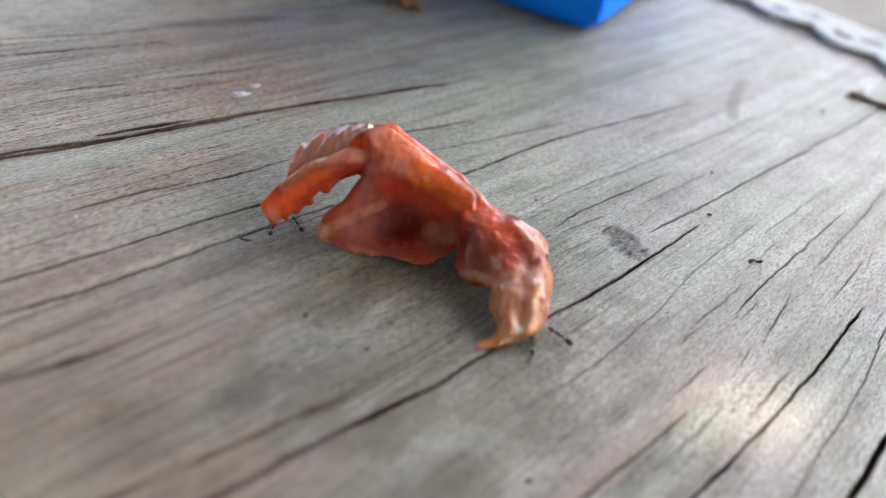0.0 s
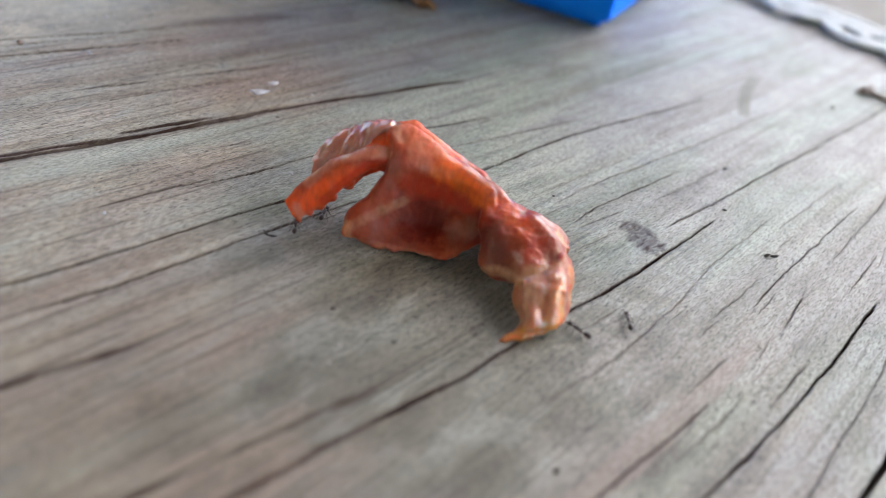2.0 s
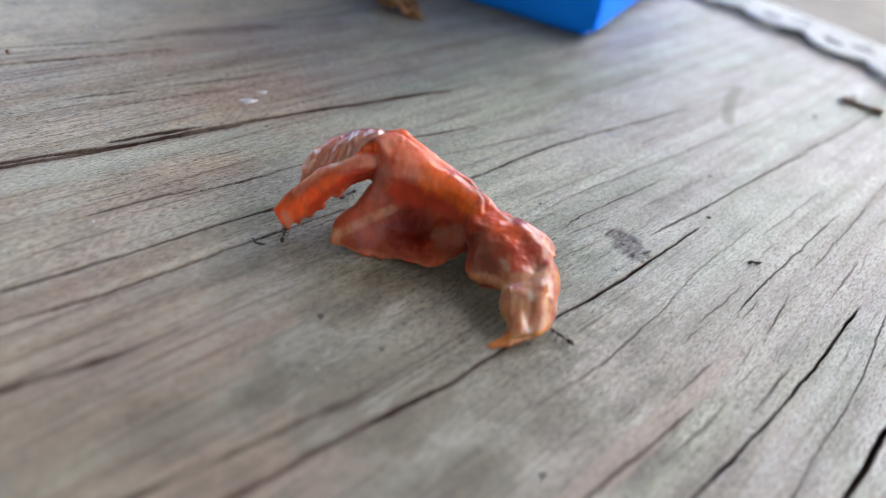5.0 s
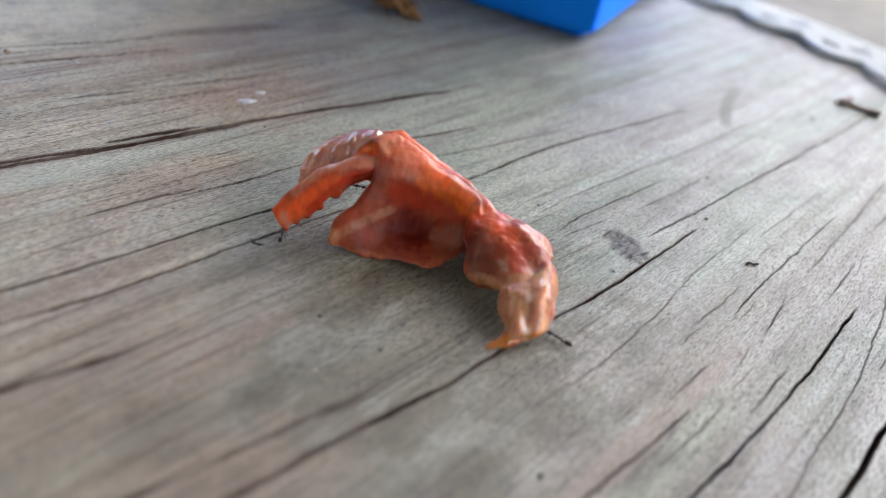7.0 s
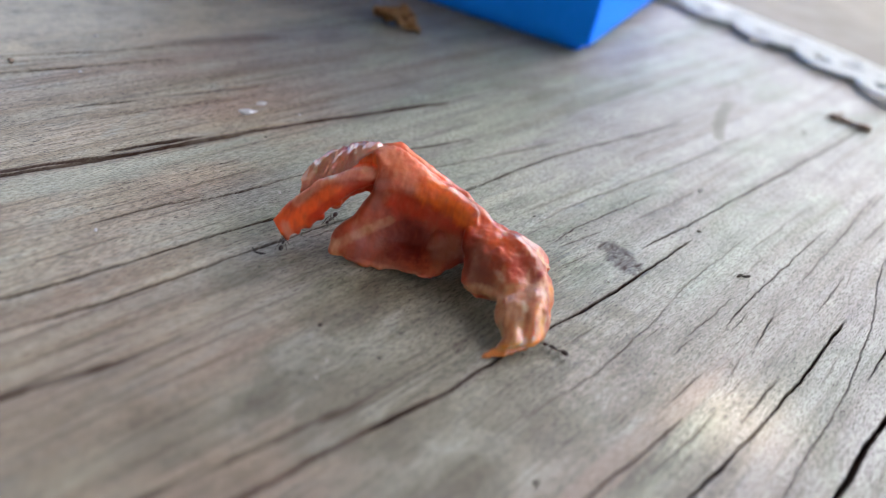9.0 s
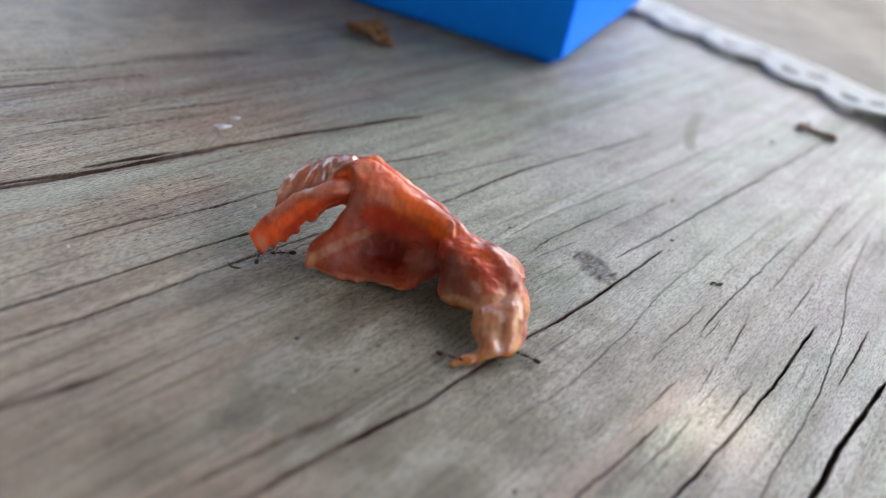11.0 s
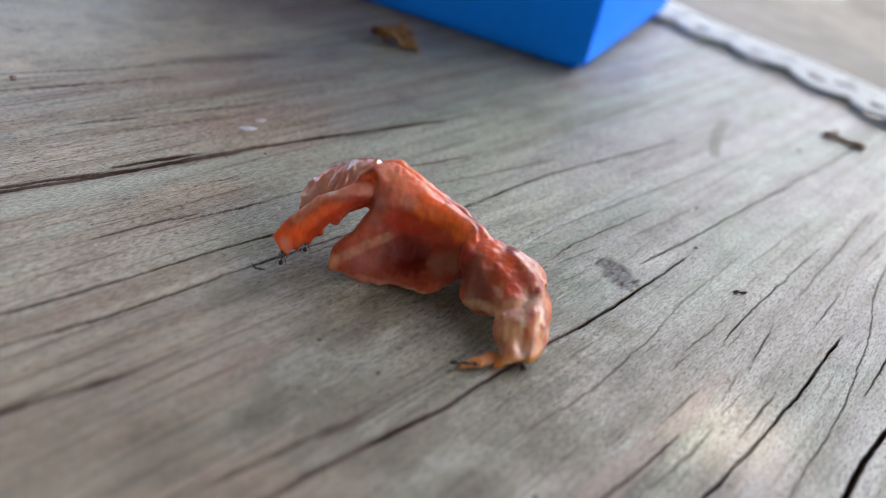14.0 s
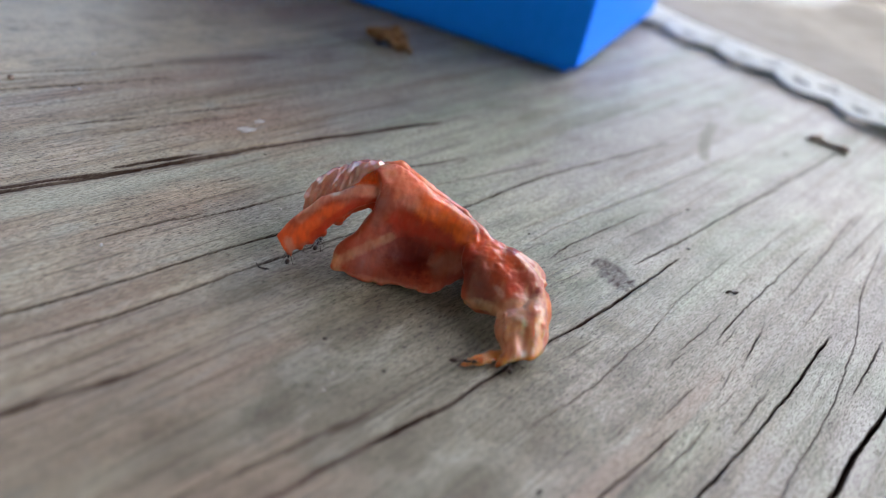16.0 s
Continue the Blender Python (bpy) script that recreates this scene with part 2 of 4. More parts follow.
crack(1.0, 2.4, (-10, 113.2), (20, 110.2), (42, 107.7), (58, 106.3), (76, 104.6), red=0.7)
crack(0.6, 2.0, (-10, 115.2), (20, 111.8), (36, 109.8), (50, 107.9), red=0.9)
crack(0.7, 2.2, (48, 109.2), (58, 108.1), (68, 106.7), red=0.7)
crack(0.8, 2.6, (64, 106.2), (83, 104.0), (100, 101.2), (124, 97.0), red=0.6)
crack(0.42, 2.4, (48, 89.4), (61, 88.2), (75, 87.3))
crack(0.52, 2.6, (80, 87.2), (92, 86.5), (114, 82.8))
crack(0.30, 1.8, (86, 79.8), (110, 75.6), (132, 72.2))
crack(0.50, 2.6, (66, 70.4), (94, 69.2), (122, 68.9), (172, 63.4))
crack(0.46, 2.4, (6, 82.2), (36, 79.9), (52, 79.3), (66, 78.4))
crack(0.46, 2.4, (12, 76.2), (32, 73.9), (47, 73.8), (78, 72.6))
crack(0.95, 0.6, (0, 67.5), (26, 63.4), (38, 62.2))
crack(0.5, 1.0, (16, 40.2), (30, 39.2), (46, 37.9), red=0.6)
crack(0.48, 2.6, (38, 38.5), (54, 36.9), (72, 36.6), (85, 35.6), (104, 35.3), red=0.5)
crack(0.38, 2.6, (84, 35.7), (100, 35.4), (120, 35.1))
crack(0.30, 2.4, (106, 39.4), (163, 36.4), (224, 34.3))
crack(1.0, 0.8, (4, 47.4), (19.5, 45.2), (30, 43.8), (42.4, 42.1), (50, 41.4))
crack(0.13, 1.0, (54, 28.6), (73, 26.9), (92, 27.7), (105, 29.3), (130, 29.5))
crack(0.18, 1.0, (88, 22.6), (110, 22.6))
crack(0.17, 1.6, (98, 20.0), (116, 20.5), (152, 20.5))
crack(0.20, 1.2, (72, 17.8), (88, 17.4))
crack(0.28, 2.2, (40, 17.2), (58, 16.1), (77, 15.0))
crack(0.20, 1.2, (60, 13.2), (82, 12.4))
crack(0.36, 3.5, (44, 9.4), (67, 8.2), (88, 7.2), (105, 7.3), (121, 7.5))
crack(0.22, 1.2, (79, 9.6), (96, 9.3))
crack(0.14, 1.4, (66, 0.2), (76, 1.0), (101, 1.7), (121, 4.0), (146, 8.6), (170, 10.2))
crack(0.20, 2.0, (104, 0.0), (128, 0.6))
crack(0.62, 4.5, (58, -3.6), (82, -3.8), (92, -3.8), (104, -4.6), (116, -5.2))
crack(0.35, 1.4, (40, 154.0), (53, 151.8), (70, 147.8), (88, 146.6))
crack(0.22, 1.2, (44, 150.0), (52, 148.4), (70, 146.0))
crack(0.45, 2.0, (40, 145.3), (68, 141.5), (82, 139.6))
crack(0.50, 1.0, (50, 126.4), (71, 123.4), (96, 120.0))
crack(0.30, 1.0, (60, 120.0), (84, 117.2))
crack(0.26, 1.0, (116, 54.4), (150, 52.0), (182, 50.8))
crack(0.22, 1.0, (96, 58.5), (128, 57.0))
crack(0.20, 1.0, (112, 45.4), (140, 44.0))
crack(0.20, 1.0, (86, 44.6), (100, 43.6))
crack(0.20, 1.0, (124, 27.0), (160, 26.2))
crack(0.20, 1.0, (150, 14.0), (190, 13.0))
crack(0.16, 0.8, (128, 10.5), (142, 12.5))
crack(0.16, 0.8, (96, 4.6), (112, 5.4))
crack(0.16, 0.8, (84, 13.8), (98, 15.6))
crack(0.24, 1.4, (92.7, 49.2), (102.2, 50.2), (115.4, 49.3), (131.2, 48.1))
crack(0.22, 1.2, (92.7, 48.0), (102.2, 47.2), (107.9, 46.6))
crack(0.18, 1.2, (122.2, 16.6), (146.2, 17.4), (181.1, 18.8))
crack(0.16, 1.2, (96.4, 14.4), (104.9, 15.6), (114.8, 17.0))
crack(0.26, 1.4, (35.5, 91.0), (44.9, 90.6), (56.4, 89.6))
crack(0.18, 1.2, (37.8, 94.8), (47.4, 93.3))
crack(0.22, 1.2, (96.0, 55.0), (105.2, 55.3), (117.5, 54.4), (131.3, 53.5))
crack(0.18, 1.2, (96.4, 18.5), (108.2, 19.3))
crack(0.18, 1.2, (115.6, 11.5), (136.9, 12.4))
crack(0.18, 1.2, (83.5, 21.8), (93.3, 22.2))
crack(0.18, 1.2, (58.0, 97.7), (69.2, 96.2))
crack(0.26, 1.4, (51.7, 120.4), (67.4, 119.6), (81.5, 118.5))
crack(0.18, 1.2, (84.2, 62.9), (92.8, 62.5))
rng = random.Random(5)
for _ in range(360):                             # hairline checks beside the large splits
    u0, v0, run = rng.uniform(50, 200), rng.uniform(-13, 108), 2.5 + 9 * rng.random() ** 2
    slope = -0.035 + rng.uniform(-0.03, 0.03)
    crack(rng.uniform(0.08, 0.17), rng.uniform(0.8, 1.4), (u0, v0), (u0 + run / 2, v0 + slope * run / 2 + rng.uniform(-0.2, 0.2)), (u0 + run, v0 + slope * run))


def plank(name, v0, v1, us, dv, seed, parent, detailed):
    """One weathered board between v0 and v1 across, us the stations along it."""
    vs = dv if isinstance(dv, np.ndarray) else np.arange(v0, v1 + dv / 2, dv)
    u, v = np.meshgrid(us, vs, indexing="ij")
    um, vm = u * 1000, v * 1000
    z = 0.10 * (lattice_noise(um / 25, vm / 1.3, seed) - 0.5) + 0.08 * (lattice_noise(um / 9, vm / 0.55, seed + 1) - 0.5)
    z = z + 0.25 * (lattice_noise(um / 60, vm / 7, seed + 2) - 0.5)
    edge = np.minimum(vm - v0 * 1000, v1 * 1000 - vm)
    z = z - 1.6 * (1 - smooth_step(edge / 1.6)) ** 2
    brown, grime_shade, moss, pale, shade_stain, knot, lichen, tea, cool, far_bright, worn = (np.zeros_like(z) for _ in range(11))
    grime_shade = np.maximum(grime_shade, 0.9 * (1 - smooth_step(edge / 1.5)))
    drift = 26 * (lattice_noise(um / 40, vm / 12, seed + 5) - 0.5) + 12 * (lattice_noise(um / 18, vm / 2.5, seed + 6) - 0.5)
    tan = np.maximum(smooth_step((vm - 78 - 0.12 * um + drift) / 26), 0.85 * smooth_step((66 - um + drift) / 34) * smooth_step((vm - 22) / 20))
    tan = np.maximum(tan, 0.25 * smooth_step((34 - vm + drift) / 20))
    tan = tan * (1 - 0.75 * smooth_step((um - 78 + 0.5 * drift) / 34) * smooth_step((165 - vm) / 25))
    px, py = um * CG - vm * SG, um * SG + vm * CG
    off = ((px - 83.5) * 0.864 + (py - 335.0) * 0.503)          # from the lace edge of the cloth
    mottle = lattice_noise(um / 5, vm / 5, seed + 21) * 0.6 + lattice_noise(um / 2, vm / 1.5, seed + 22) * 0.4
    # brown stain along the lace, the shadow of its edge painted in with it
    brown = np.maximum(brown, 0.45 * smooth_step((off + 17) / 8) * smooth_step((2 - off) / 4) * np.clip(2.2 * mottle - 0.25, 0, 1))
    if v0 > 0.18:
        # glossy brightness of the far plank, painted as a paler colour
        pale = 0.45 * np.clip(1.6 * mottle - 0.2, 0, 1)
    if detailed:
        for k, (half, depth, pts, red) in enumerate(CRACKS):
            pu, pv = [p[0] for p in pts], [p[1] for p in pts]
            reach = 4 * half + 1.5
            box = (slice(*np.searchsorted(us * 1000, (pu[0], pu[-1]))), slice(*np.searchsorted(vs * 1000, (min(pv) - reach, max(pv) + reach))))
            x, y = um[box], vm[box]
            if not x.size:
                continue
            line = x[:, :1]

            def wander(step, amount, seed):
                return amount * (lattice_noise(line / step + seed % 31, 0 * line, seed) - 0.5)

            mid = np.interp(line, pu, pv) + wander(9, 0.34, 50 + k) + wander(4, 0.18, 90 + k) + wander(1.4, 0.20, 130 + k) + wander(0.7, 0.12, 250 + k)
            ends = smooth_step(np.minimum(line - pu[0], pu[-1] - line) / 7.0)
            wide = half * (0.51 + wander(5, 0.38, 70 + k)) * np.sqrt(ends) + 1e-6
            away = np.abs(y - mid)
            near = np.exp(-(away / (0.8 * half + 0.2)) ** 2) * ends
            if depth < 1.0 and half > 0.6:                     # a soft dark furrow
                dirt = (0.70 + wander(6, 0.5, 170 + k) + wander(2, 0.3, 210 + k)) * np.exp(-(away / (0.75 * half)) ** 2) * ends * smooth_step(np.minimum(line - pu[0], pu[-1] - line) / 14.0)
                z[box] -= 0.10 * near
            else:
                core = wide * (1.35 if red > 0.5 else 1.05)
                kept = np.clip(0.87 + wander(6, 0.5, 170 + k), 0, 1)
                # dirt in the split, with the dark of its depth painted in
                dirt = (0.82 if red > 0.5 else 0.95) * min(1.0, depth / 1.5) * kept * np.clip((core + 0.10 - away) / 0.15, 0, 1) * smooth_step(ends * 3)
                z[box] -= 0.45 * depth * ends * np.clip(1 - away / wide, 0, 1) + 0.05 * half * ends * np.exp(-(away / (2.2 * half + 0.3)) ** 2)
            brown[box] = np.maximum(brown[box], red * near)
            grime_shade[box] = np.maximum(grime_shade[box], dirt)
        fleck = lattice_noise(um / 14, vm / 1.6, seed + 7)
        edge_low, edge_top = np.interp(um, [40, 58, 77, 100], [17.6, 14.6, 14.0, 15.5]), np.interp(um, [40, 55, 70, 86, 100], [21.5, 19.8, 19.4, 19.2, 18.4])
        tea = 0.55 * smooth_step((vm - edge_low + 0.8 * (fleck - 0.5)) / 0.8) * smooth_step((edge_top - vm + 2.2 * (fleck - 0.5)) / 1.6) * smooth_step((um - 36) / 14) * smooth_step((97 - um + 8 * (fleck - 0.5)) / 10) * (0.6 + 0.5 * fleck)
        cool = smooth_step((13 - vm + 10 * (fleck - 0.5)) / 9) * smooth_step((um - 60) / 10)
        low = smooth_step((56 - um) / 22) * smooth_step((vm - 36) / 8) * smooth_step((86 - vm) / 8)
        brown = np.maximum(brown, 0.22 * low * fleck)
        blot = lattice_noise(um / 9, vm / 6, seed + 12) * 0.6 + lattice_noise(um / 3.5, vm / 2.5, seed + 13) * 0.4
        # shade over the near left corner, painted into the wood as blotches
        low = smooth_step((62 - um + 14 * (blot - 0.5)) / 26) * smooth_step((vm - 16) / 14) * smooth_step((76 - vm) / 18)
        grime_shade = np.maximum(grime_shade, 0.40 * low * (0.30 + 0.95 * blot) * (0.45 + 0.55 * smooth_step((46 - um) / 26)))
        # reach of the painted shade and juice stain before the meat
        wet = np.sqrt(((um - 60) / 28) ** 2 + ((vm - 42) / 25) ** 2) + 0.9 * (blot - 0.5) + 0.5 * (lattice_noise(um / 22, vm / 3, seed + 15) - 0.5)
        shade_stain = 0.88 * smooth_step((1.25 - wet) / 0.6)
        under = np.interp(um, [-10, 20, 42, 76, 124], [113.2, 110.2, 107.7, 104.6, 97.0]) - vm
        pale = 0.6 * smooth_step((under - 1.0 - 3 * (blot - 0.5)) / 2) * smooth_step((9.5 + 6 * (blot - 0.5) - under) / 4) * smooth_step((95 - um) / 40) * (0.35 + 0.9 * fleck)
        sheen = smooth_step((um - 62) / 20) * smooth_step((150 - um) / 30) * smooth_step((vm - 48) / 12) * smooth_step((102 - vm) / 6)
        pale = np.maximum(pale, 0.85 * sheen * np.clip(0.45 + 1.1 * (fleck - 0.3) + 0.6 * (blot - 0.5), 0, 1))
        worn = 0.50 * smooth_step((64 - um + drift * 0.4) / 26) * smooth_step((vm - 14) / 10) * smooth_step((86 - vm) / 14)
        # warm brightness of the far left corner, put into the wood's colour
        far_bright = 0.95 * smooth_step((vm - 134 + drift * 0.5) / 24) * smooth_step((135 - um + drift) / 40) * np.clip(0.45 + 1.2 * (mottle - 0.3), 0, 1)
        smudge = ((um - 98) / 17) ** 2 + ((vm - 145.5 + 0.16 * (um - 98)) / 2.6) ** 2
        grime_shade = np.maximum(grime_shade, 0.42 * smooth_step((1.4 - smudge) / 1.2) * (0.4 + blot))
        lichen = np.clip(smooth_step((um - 58) / 12) * smooth_step((128 - um) / 20) * smooth_step((vm - 16) / 5) * smooth_step((47 - vm) / 8) + smooth_step((vm - 62) / 6) * smooth_step((100 - vm) / 6), 0, 1) * (0.5 + 0.8 * (blot - 0.3))
        ring = ((um - 101.5 - 0.33 * (vm - 40.0)) / 3.0) ** 2 + ((vm - 40.2) / 4.6) ** 2
        knot = 0.92 * smooth_step((1.35 - ring - 0.9 * (lattice_noise(um / 1.3, vm / 0.8, seed + 8) - 0.5)) / 0.8)
        stipple = lattice_noise(um / 0.9, vm / 0.45, seed + 31)
        grime_shade = np.maximum(grime_shade, 0.85 * knot * np.clip(2.6 * (stipple - 0.38), 0, 1))
        smear = np.abs(vm - np.interp(um, [168, 172.3, 187.2, 199.8, 206], [52.0, 54.3, 60.4, 63.5, 64.6]))
        moss = np.maximum(moss, 0.85 * smooth_step(1.5 - smear / 1.5) * smooth_step((um - 169) / 4) * smooth_step((203 - um) / 6) * (0.55 + 0.45 * blot))
        grime_shade = np.maximum(grime_shade, 0.45 * moss)
    n, m = u.shape
    top = np.stack([u, v, z / 1000], -1).reshape(-1, 3)
    index = np.arange(n * m).reshape(n, m)
    faces = np.stack([index[:-1, :-1], index[1:, :-1], index[1:, 1:], index[:-1, 1:]], -1).reshape(-1, 4)
    rim = np.concatenate([index[:, 0], index[-1, 1:], index[::-1, -1][1:], index[0, ::-1][1:-1]])
    low_ring = top[rim].copy()
    low_ring[:, 2] = -0.035
    base = n * m
    k = np.arange(len(rim))
    walls = np.stack([rim, base + k, base + (k + 1) % len(rim), np.roll(rim, -1)], -1)
    me = bpy.data.meshes.new(name)
    allv, allf = np.concatenate([top, low_ring]), np.concatenate([faces, walls])
    me.vertices.add(len(allv))
    me.vertices.foreach_set("co", allv.ravel())
    me.loops.add(allf.size)
    me.loops.foreach_set("vertex_index", allf.ravel())
    me.polygons.add(len(allf))
    me.polygons.foreach_set("loop_start", np.arange(0, allf.size, 4))
    me.polygons.foreach_set("use_smooth", np.ones(len(allf), bool))
    me.update(calc_edges=True)
    me.materials.append(WOOD)
    for key, data in (("brown", brown), ("grime_shade", grime_shade), ("moss", moss), ("tan", tan), ("pale", pale), ("shade_stain", shade_stain), ("knot", knot), ("lichen", lichen), ("tea", tea), ("cool", cool), ("far_bright", far_bright), ("worn", worn)):
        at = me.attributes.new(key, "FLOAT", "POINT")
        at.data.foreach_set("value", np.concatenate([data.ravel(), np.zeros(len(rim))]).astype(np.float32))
    ob = new(name, me)
    ob.parent = parent
    return ob


table = tagged(new("wooden_table"), "weathered grey plank table top with long splits", "table")
table.matrix_world = pose(0, 0, 0, 0, 0, GRAIN)
FINE = np.unique(np.concatenate([np.arange(-0.36, 0.0, 0.03), np.arange(0.0, 0.24, 0.00065), np.arange(0.24, 0.561, 0.004)]))
COARSE = np.arange(-0.36, 0.561, 0.01)
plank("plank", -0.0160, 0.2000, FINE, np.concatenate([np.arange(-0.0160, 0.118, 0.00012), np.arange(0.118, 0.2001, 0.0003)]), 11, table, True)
plank("plank", 0.2015, 0.2990, COARSE, 0.001, 23, table, False)
plank("plank", -0.1680, -0.0175, COARSE, 0.001, 37, table, False)
plank("plank", -0.3200, -0.1695, COARSE, 0.002, 41, table, False)
plank("plank", 0.3005, 0.4505, COARSE, 0.002, 53, table, False)
for u, v in ((-0.28, -0.24), (-0.28, 0.38), (0.48, -0.24), (0.48, 0.38)):
    bm = bmesh.new()
    bmesh.ops.create_cube(bm, size=1.0, matrix=Matrix.Translation((u, v, -0.3925)) @ Matrix.Diagonal((0.08, 0.08, 0.715, 1)))
    bmesh.ops.bevel(bm, geom=bm.edges[:], offset=0.004, segments=2, affect="EDGES")
    part("leg", bm, WOOD, table, smooth=False)

# ---------------------------------------------------------------- unseen roof and walls, added to shape the light
def slab(name, lo, hi, material, label, hole=None):
    bm = bmesh.new()
    lo, hi = Vector(lo), Vector(hi)
    if hole is None:
        bmesh.ops.create_cube(bm, size=1.0, matrix=Matrix.Translation((lo + hi) / 2) @ Matrix.Diagonal((*(hi - lo), 1)))
    else:
        hx, hy, r = hole
        ring = 20
        for z in (lo.z, hi.z):
            outer = [bm.verts.new((x, y, z)) for x, y in ((lo.x, lo.y), (hi.x, lo.y), (hi.x, hi.y), (lo.x, hi.y))]
            inner = [bm.verts.new((hx + r * (1 + 0.2 * math.sin(3 * a)) * math.cos(a), hy + 0.32 * r * math.cos(a) + 0.5 * r * math.sin(a), z)) for a in (radians(225 + 360 * k / ring) for k in range(ring))]
            q = ring // 4
            for c in range(4):
                bm.faces.new([outer[c], outer[(c + 1) % 4]] + [inner[(c * q + k) % ring] for k in range(q, -1, -1)])
        v = bm.verts[:]
        n = 4 + ring
        for k in range(4):
            bm.faces.new((v[k], v[(k + 1) % 4], v[n + (k + 1) % 4], v[n + k]))
        for k in range(ring):
            bm.faces.new((v[4 + k], v[4 + (k + 1) % ring], v[n + 4 + (k + 1) % ring], v[n + 4 + k]))
        bmesh.ops.recalc_face_normals(bm, faces=bm.faces[:])
    return tagged(part(name, bm, material, smooth=False), label, name.split("_")[0], kind="structure")


ROOF_Z = 1.5
# gap added so that a patch of sun lands on the planks
spot = Vector((0.0530, 0.0690, 0)) + SUN_DIR * (ROOF_Z / SUN_DIR.z)
slab("ceiling", (-1.4, -0.9, ROOF_Z), (1.45, 1.45, ROOF_Z + 0.012), PAINT, "unseen brown roof with a small gap, added to block sky and sun", (spot.x, spot.y, 0.0122))
slab("wall_west", (-1.5, -0.9, -0.75), (-1.4, 1.35, ROOF_Z), TAN_PAINT, "unseen plain tan wall, added for warm bounced light")
slab("wall_south", (-1.4, -1.0, -0.75), (1.45, -0.9, ROOF_Z), PALE_PAINT, "unseen plain pale wall, added for fill light")
slab("ground", (-300, -300, -0.80), (300, 300, -0.75), EARTH, "dark bare soil ground")



def shade_twig():
    """An unseen twig, added to sway over the roof gap and cut off its sun patch."""
    root = tagged(new("shade_twig"), "unseen green leafy twig, added to cover and clear the roof gap", "twig")
    bm = bmesh.new()
    tube(bm, [(0.0, -0.22, 0.004), (0.004, -0.12, 0.007), (0.0, -0.02, 0.010), (-0.004, 0.05, 0.012)], [0.0022, 0.0018, 0.0014, 0.0008], 8)
    part("stem", bm, BARK, root)
    for x, y, turn, size in ((0.002, 0.0, 8, 0.062), (-0.002, -0.075, 70, 0.055), (0.004, -0.11, -60, 0.058)):
        verts, faces = [], []
        n, m = 14, 8
        for i in range(n + 1):
            for j in range(m + 1):
                a, b = i / n, j / m * 2 - 1
                wide = 0.40 * size * math.sin(math.pi * min(1.0, 0.04 + 0.96 * a)) ** 0.8
                verts.append((wide * b, size * a, 0.006 + 0.006 * b * b - 0.008 * (a - 0.5) ** 2))
        for i in range(n):
            for j in range(m):
                a = i * (m + 1) + j
                faces.append((a, a + m + 1, a + m + 2, a + 1))
        ob = new("leaf", mesh_of("leaf", verts, faces, GREEN_LEAF))
        ob.modifiers.new("thick", "SOLIDIFY").thickness = 0.0005
        ob.parent = root
        ob.matrix_basis = pose(x, y, 0.004, 0, 0, turn)
    root.matrix_world = pose(spot.x + 0.06, spot.y, spot.z + 0.016)
    return root


roof_twig = shade_twig()

# ---------------------------------------------------------------- blue box
def blue_box():
    root = tagged(new("cardboard_box"), "plain glossy blue cardboard box on the table", "box")
    root.matrix_world = pose(0.0521, 0.2060, 0.0004, 0, 0, 62.5)
    w, d, h, t, g = 0.112, 0.17, 0.13, 0.0016, 0.0024
    for name, lo, hi in (("front_panel", (0, 0, g), (t, d, h)), ("side_panel", (t + 1e-4, 0, g), (w - t - 1e-4, t, h)), ("back_panel", (w - t, 0, g), (w, d, h)),
                         ("side_panel", (t + 1e-4, d - t, g), (w - t - 1e-4, d, h)), ("lid", (-0.0005, -0.0005, h + 1e-4), (w + 0.0005, d + 0.0005, h + t)), ("base", (0.003, 0.003, 0.0), (w - 0.003, d - 0.003, g + 0.0004))):
        bm = bmesh.new()
        lo, hi = Vector(lo), Vector(hi)
        bmesh.ops.create_cube(bm, size=1.0, matrix=Matrix.Translation((lo + hi) / 2) @ Matrix.Diagonal((*(hi - lo), 1)))
        bmesh.ops.bevel(bm, geom=bm.edges[:], offset=0.0004, segments=2, affect="EDGES")
        part(name, bm, BLUE, root, smooth=False)
    return root


blue_box()

# ---------------------------------------------------------------- lace-edged cloth
LACE_A, LACE_B = Vector((0.0835, 0.3350, 0)), Vector((0.2035, 0.1290, 0))
RUN = (LACE_B - LACE_A).normalized()
OUT = Vector((-RUN.y, RUN.x, 0))                # away from the table's open part
if OUT.x < 0:
    OUT = -OUT


def cloth_height(s, w):
    return 0.0007 + 0.0004 * noise.noise(Vector((s * 22, w * 12, 3))) + 0.0003 * math.exp(-(max(w, 0.0) / 0.012) ** 2)


